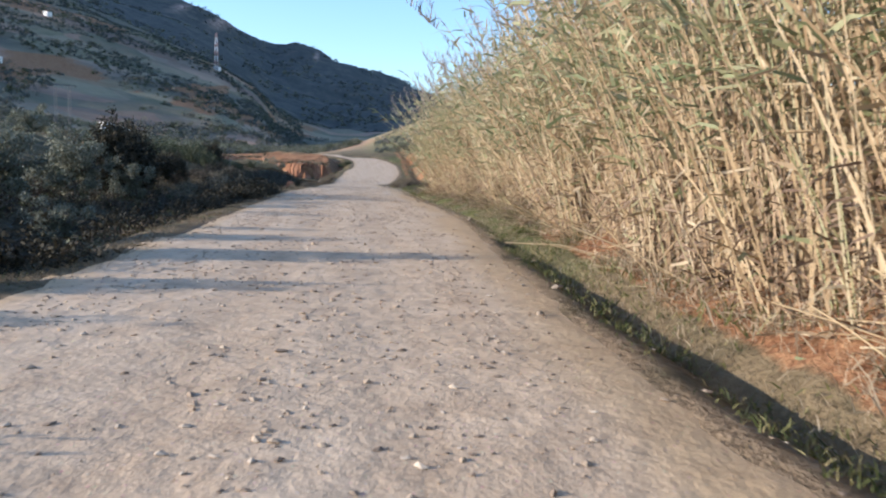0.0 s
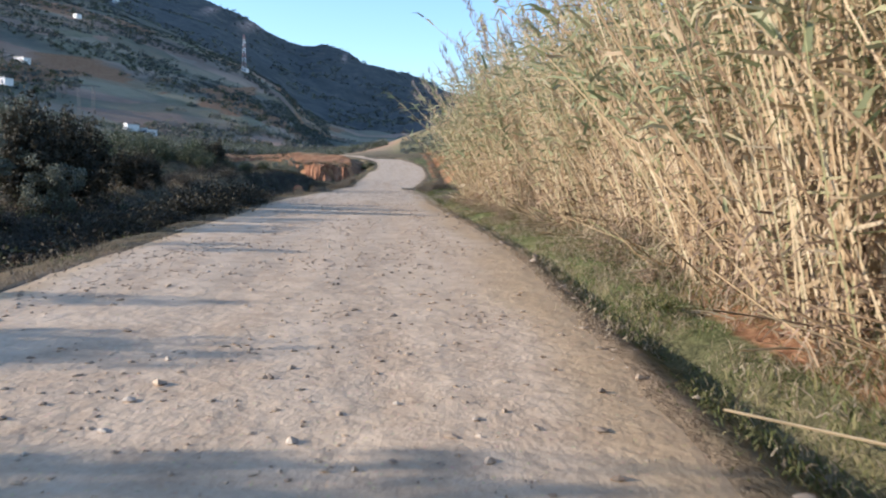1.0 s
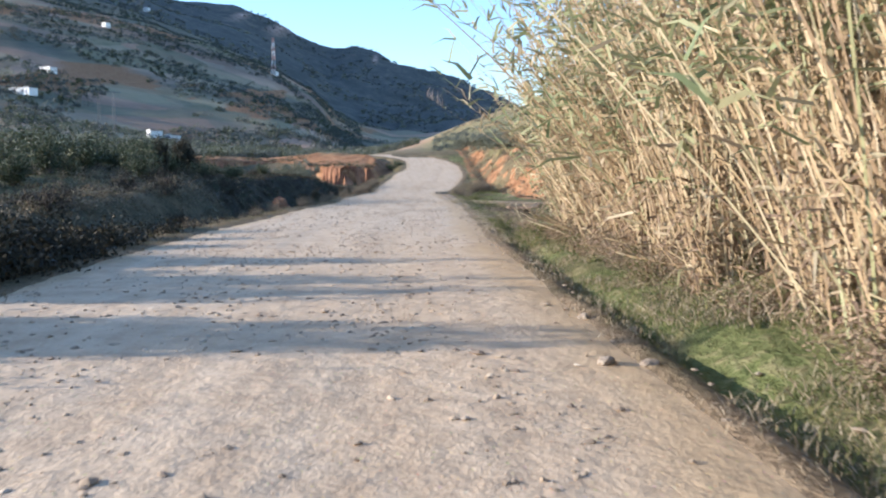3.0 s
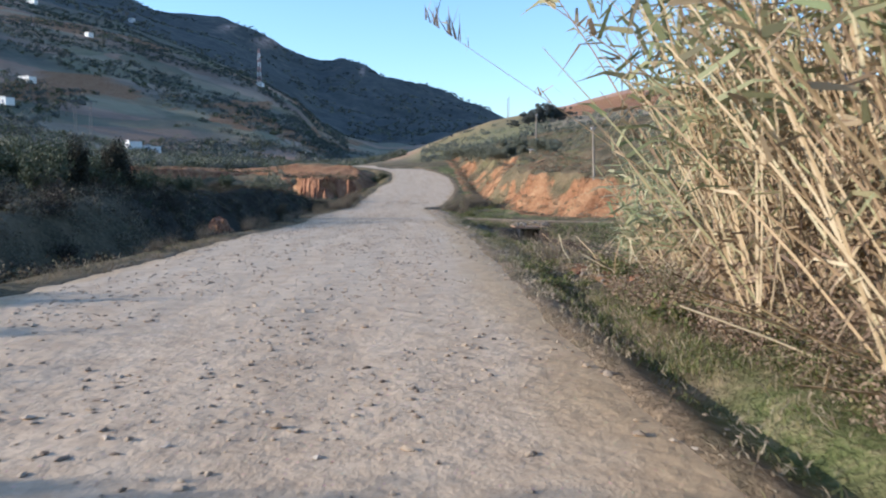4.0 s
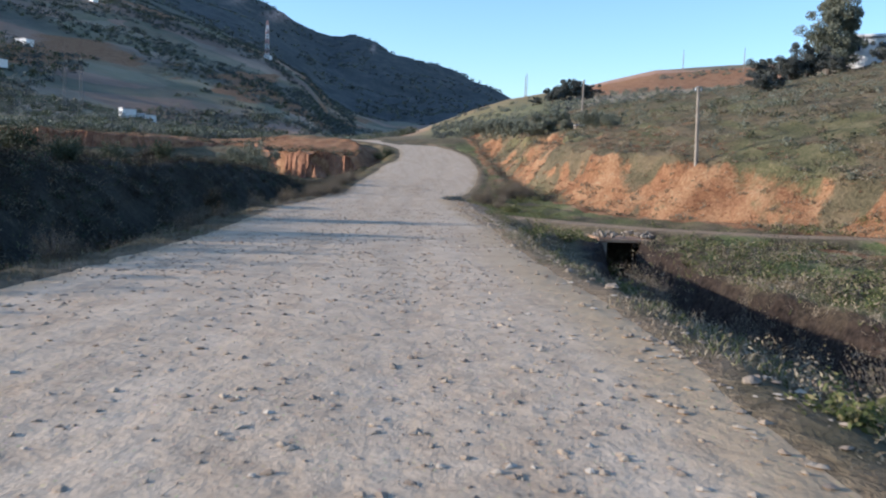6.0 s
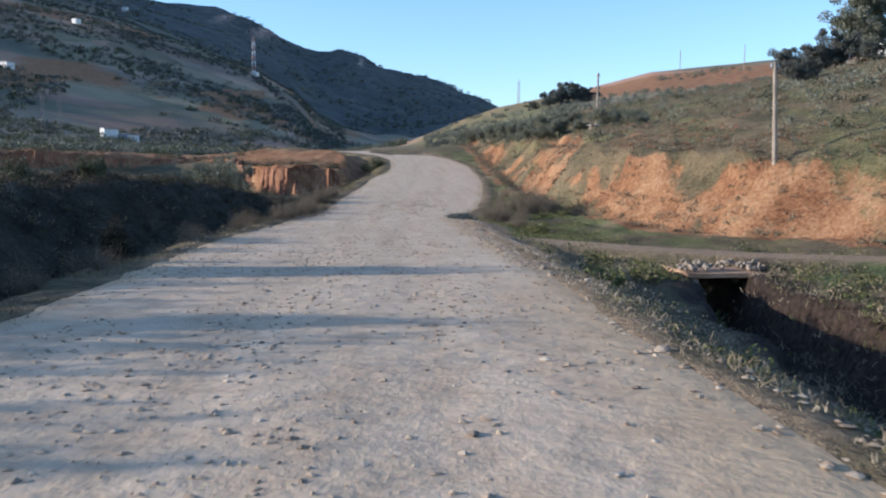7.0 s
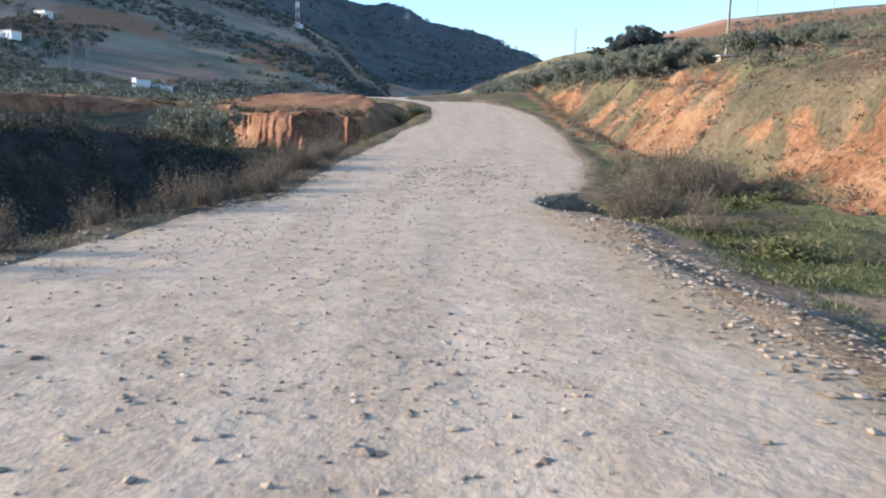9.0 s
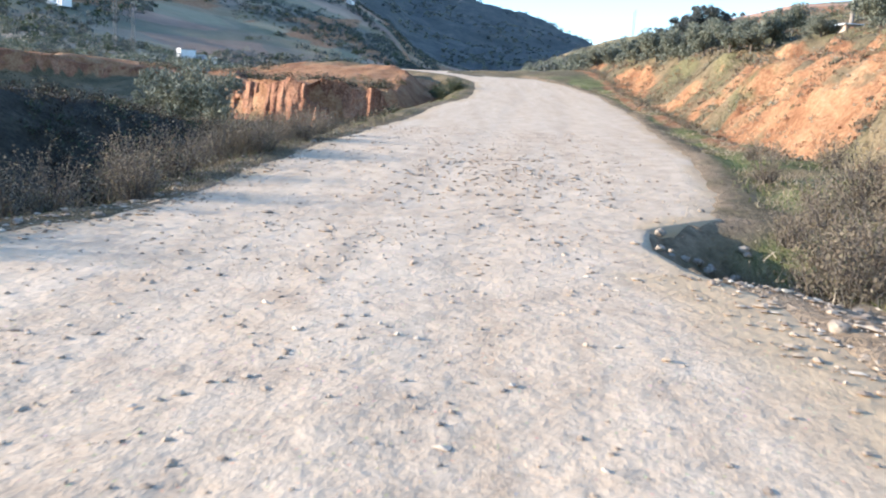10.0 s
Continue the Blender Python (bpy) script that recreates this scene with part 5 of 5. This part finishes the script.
for px, py, ph in ((44.5, 321, 7.5), (45.8, 326, 8.5), (94, 296, 6.5), (101.6, 263, 7.0)):
    utility_pole(px, py, ph, 0.1, 0.0, 0.12)


def lattice_mast(x, y, h, w0, w1):
    z = float(ground_z(x, y))
    m = empty("radio_mast", x, y, z, "tall red and white lattice radio mast on the far hillside", "radio mast")
    n = 8
    for i in range(n):
        a, b = i / n, (i + 1) / n
        wa, wb = (w0 + (w1 - w0) * a) / 2, (w0 + (w1 - w0) * b) / 2
        bits = []
        for sx, sy in ((-1, -1), (1, -1), (1, 1), (-1, 1)):
            bits.append(rod((sx * wa, sy * wa, a * h - (1.0 if i == 0 else 0)), (sx * wb, sy * wb, b * h), 0.2, 0.18, 6))
            tx, ty = -sy, sx
            bits.append(rod((sx * wa, sy * wa, a * h), (tx * wb, ty * wb, b * h), 0.1, 0.1, 4))
            bits.append(rod((sx * wb, sy * wb, b * h), (tx * wb, ty * wb, b * h), 0.1, 0.1, 4))
        part("mast_section", join(*bits), M_RED if i % 2 else M_MASTWHITE, m, "red lattice section" if i % 2 else "white lattice section")
    for s, zz in ((1, 0.8), (-1, 0.72), (1, 0.62)):
        part("antenna_dish", rod((s * 1.2, -1.2, zz * h), (s * 1.3, -2.0, zz * h), 0.9, 0.8, 12), M_MASTWHITE, m)


lattice_mast(-167.6, 1084.9, 46, 4.6, 1.8)


def pylon(x, y, rz):
    z = float(ground_z(x, y))
    p = empty("power_pylon", x, y, z, "double-legged steel power pylon among trees", "pylon", rz=rz)
    for s in (-2.9, 2.9):
        bits = []
        for i in range(7):
            a, b = i * 2.6 - (0.8 if i == 0 else 0), (i + 1) * 2.6
            for dx, dy in ((-0.5, -0.5), (0.5, -0.5), (0.5, 0.5), (-0.5, 0.5)):
                bits.append(rod((s + dx, dy, a), (s + dx, dy, b), 0.07, 0.07, 4))
                bits.append(rod((s + dx, dy, a), (s - dy, dx, b), 0.045, 0.045, 4))
        part("leg", join(*bits), M_DARKSTEEL, p)
    part("cross_arm", join(box(0, 0.5, 18.2, 11.5, 0.14, 0.14), box(0, -0.5, 18.2, 11.5, 0.14, 0.14), box(0, 0, 18.6, 7, 0.12, 0.12)), M_DARKSTEEL, p)
    for s in (-5.2, 0.0, 5.2):
        part("insulator", rod((s, 0, 18.1), (s, 0, 16.8), 0.09, 0.07, 8), M_DARKSTEEL, p)


pylon(-126.5, 348, 20)


# ---- houses ----
def house(x, y, lx, ly, h, rz, label, windows=2, lift=0.0, veranda=False):
    z = float(ground_z(x, y)) + lift
    b = empty("house", x, y, z, label, "house", "houses on the hills", rz)
    part("wall", box(0, 0, h / 2 - 0.6, lx, ly, h + 1.2, 0.04), M_WHITE, b)
    roof = part("roof", box(0, 0, h + 0.1, lx + 0.5, ly + 0.5, 0.22, 0.03), M_ROOF, b, "flat grey roof")
    part("parapet", box(0, -ly / 2, h + 0.35, lx, 0.2, 0.3, 0.02), M_WHITE, roof)
    for i in range(windows):
        wx = -lx / 2 + lx * (i + 0.75) / (windows + 0.5)
        w_ = part("window", box(wx, -ly / 2 - 0.02, h * 0.58, 1.1, 0.1, 1.1, 0.01), M_SHUTTER, b, "blue-framed window")
        part("pane", box(wx, -ly / 2 - 0.075, h * 0.58, 0.9, 0.03, 0.9), M_PANE, w_)
    d = part("door", box(lx * 0.36, -ly / 2 - 0.03, 1.0, 0.95, 0.1, 2.0, 0.01), M_SHUTTER, b, "blue door")
    part("handle", rod((lx * 0.36 + 0.36, -ly / 2 - 0.1, 1.0), (lx * 0.36 + 0.36, -ly / 2 - 0.16, 1.0), 0.03, 0.03, 6), M_STEEL, d)
    if veranda:
        for i in range(4):
            part("post", box(-lx / 2 + 0.3 + i * (lx - 0.6) / 3, -ly / 2 - 1.8, h / 2 - 0.4, 0.16, 0.16, h + 0.8), M_SHUTTER, b)
        part("awning", box(0, -ly / 2 - 0.95, h - 0.05, lx + 0.3, 2.1, 0.1), M_ROOF, b)


house(65.0, 121.0, 15.0, 6.0, 2.7, -28, "long low white house with a flat roof and blue windows", 4, -0.2)
for hx, hy, lx, h, rz in ((-116.5, 382, 4.0, 3.6, -48), (-111.0, 386, 9.0, 2.2, -30), (-253, 602, 11, 3.4, -30), (-329, 948, 7, 4, -35), (-517, 1266, 18, 6, -30), (-530, 1785, 14, 7, -35), (-222, 489, 16, 3.2, -25), (-165.5, 1078, 8, 4.0, -25)):
    house(hx, hy, lx, 6.0, h, rz, "small distant white house on the hillside", 2)
# pale sheet-roofed shed among the hillside olives
shed = empty("shed", 16.2, 88.3, float(ground_z(16.2, 88.3)) - 0.15, "low white-roofed shed among olive trees", "shed", rz=10)
part("wall", box(0, 0, 0.1, 0.7, 0.6, 0.4, 0.02), M_CONC, shed)
part("roof", box(0, 0, 0.32, 0.95, 0.75, 0.05, 0.01), M_MASTWHITE, shed, "white sheet roof")


# ---- rocks, branches ----
def rock(x, y, s, mat, z=None):
    bm = bmesh.new()
    bmesh.ops.create_icosphere(bm, subdivisions=2, radius=1)
    o = Vector(RNG.uniform(-20, 20, 3))
    for v in bm.verts:
        v.co *= 1 + 0.35 * noise.noise(v.co * 1.3 + o) + 0.12 * noise.noise(v.co * 4 + o)
        v.co = Vector((v.co.x * s, v.co.y * s * 0.8, v.co.z * s * 0.6))
    ob = part("rock", bm, mat, None)
    on_road = edge_l(y) - 0.1 < x < edge_r(y) + 0.1
    ob.matrix_world = pose(x, y, (float(road_height(np.array(x), np.array(y))) if on_road else float(ground_z(x, y))) + s * 0.2, 0, 0, RNG.uniform(0, 360))
    return tagged(ob, "pale angular fieldstone lying by the road" if mat is M_FIELDSTONE else "lump of red-brown earth by the road", "rock", "rocks by the road")


for i in range(46):
    yy = RNG.uniform(-46, 62)
    rock(float(edge_r(yy) + RNG.normal(0.25, 0.25)), float(yy), RNG.uniform(0.03, 0.085), M_FIELDSTONE)
for i in range(26):
    yy = RNG.uniform(38, 74)
    rock(float(edge_l(yy) - RNG.normal(0.15, 0.2)), float(yy), RNG.uniform(0.03, 0.09), M_FIELDSTONE)
for i in range(44):
    an = RNG.uniform(0, 6.28)
    rock(3.7 + RNG.uniform(0.6, 1.3) * math.cos(an), 58.6 + RNG.uniform(0.7, 1.5) * math.sin(an), RNG.uniform(0.03, 0.1), M_FIELDSTONE)
for i in range(70):
    yy = RNG.uniform(-1.5, 6.5)
    rock(float(edge_r(yy) + RNG.uniform(1.3, 2.7)), float(yy), RNG.uniform(0.03, 0.1), M_REDROCK if i % 2 else M_FIELDSTONE)
for rx_, ry_, rs in ((-5.0, 57.6, 0.22), (-5.4, 58.6, 0.16), (-4.6, 58.9, 0.14), (6.9, 21.8, 0.28), (5.2, 3.3, 0.16), (4.6, 1.6, 0.14), (3.9, 0.6, 0.12), (5.6, 4.4, 0.18), (7.0, 18.2, 0.2)):
    rock(rx_, ry_, rs, M_REDROCK)


def branch(x, y, ln, rz):
    p = Pile()
    t = np.linspace(0, 1, 5)
    line = np.stack([ln * t, 0.08 * ln * np.sin(t * 5), 0.05 + 0.22 * ln * t * (1 - t)], 1)
    p.tubes(line[None], (0.016 * (1 - 0.7 * t))[None], 5)
    for k in range(4):
        b = line[1 + k % 3]
        tip = b + RNG.normal(0, 0.16, 3) * ln + np.array([0.15 * ln, 0, 0.1 * ln])
        p.tubes(np.stack([b, (b + tip) / 2 + RNG.normal(0, 0.02, 3), tip])[None], np.array([[0.008, 0.006, 0.003]]), 4)
    ob = p.done("dry_branch", M_DRYLEAF)
    ob.matrix_world = pose(x, y, float(ground_z(x, y)), 0, 0, rz)
    return tagged(ob, "bare pale dry branch lying in the grass", "branch", "fallen branches")


for bx, by, ln, rz in ((2.7, -22.6, 1.2, 40), (3.1, -26.0, 0.9, 120), (3.0, -31.5, 1.1, 100), (5.1, 8.2, 1.1, 70), (4.7, 9.4, 0.9, 150), (2.6, -13.8, 0.7, 60), (3.0, -15.0, 0.8, 10)):
    branch(bx, by, ln, rz)
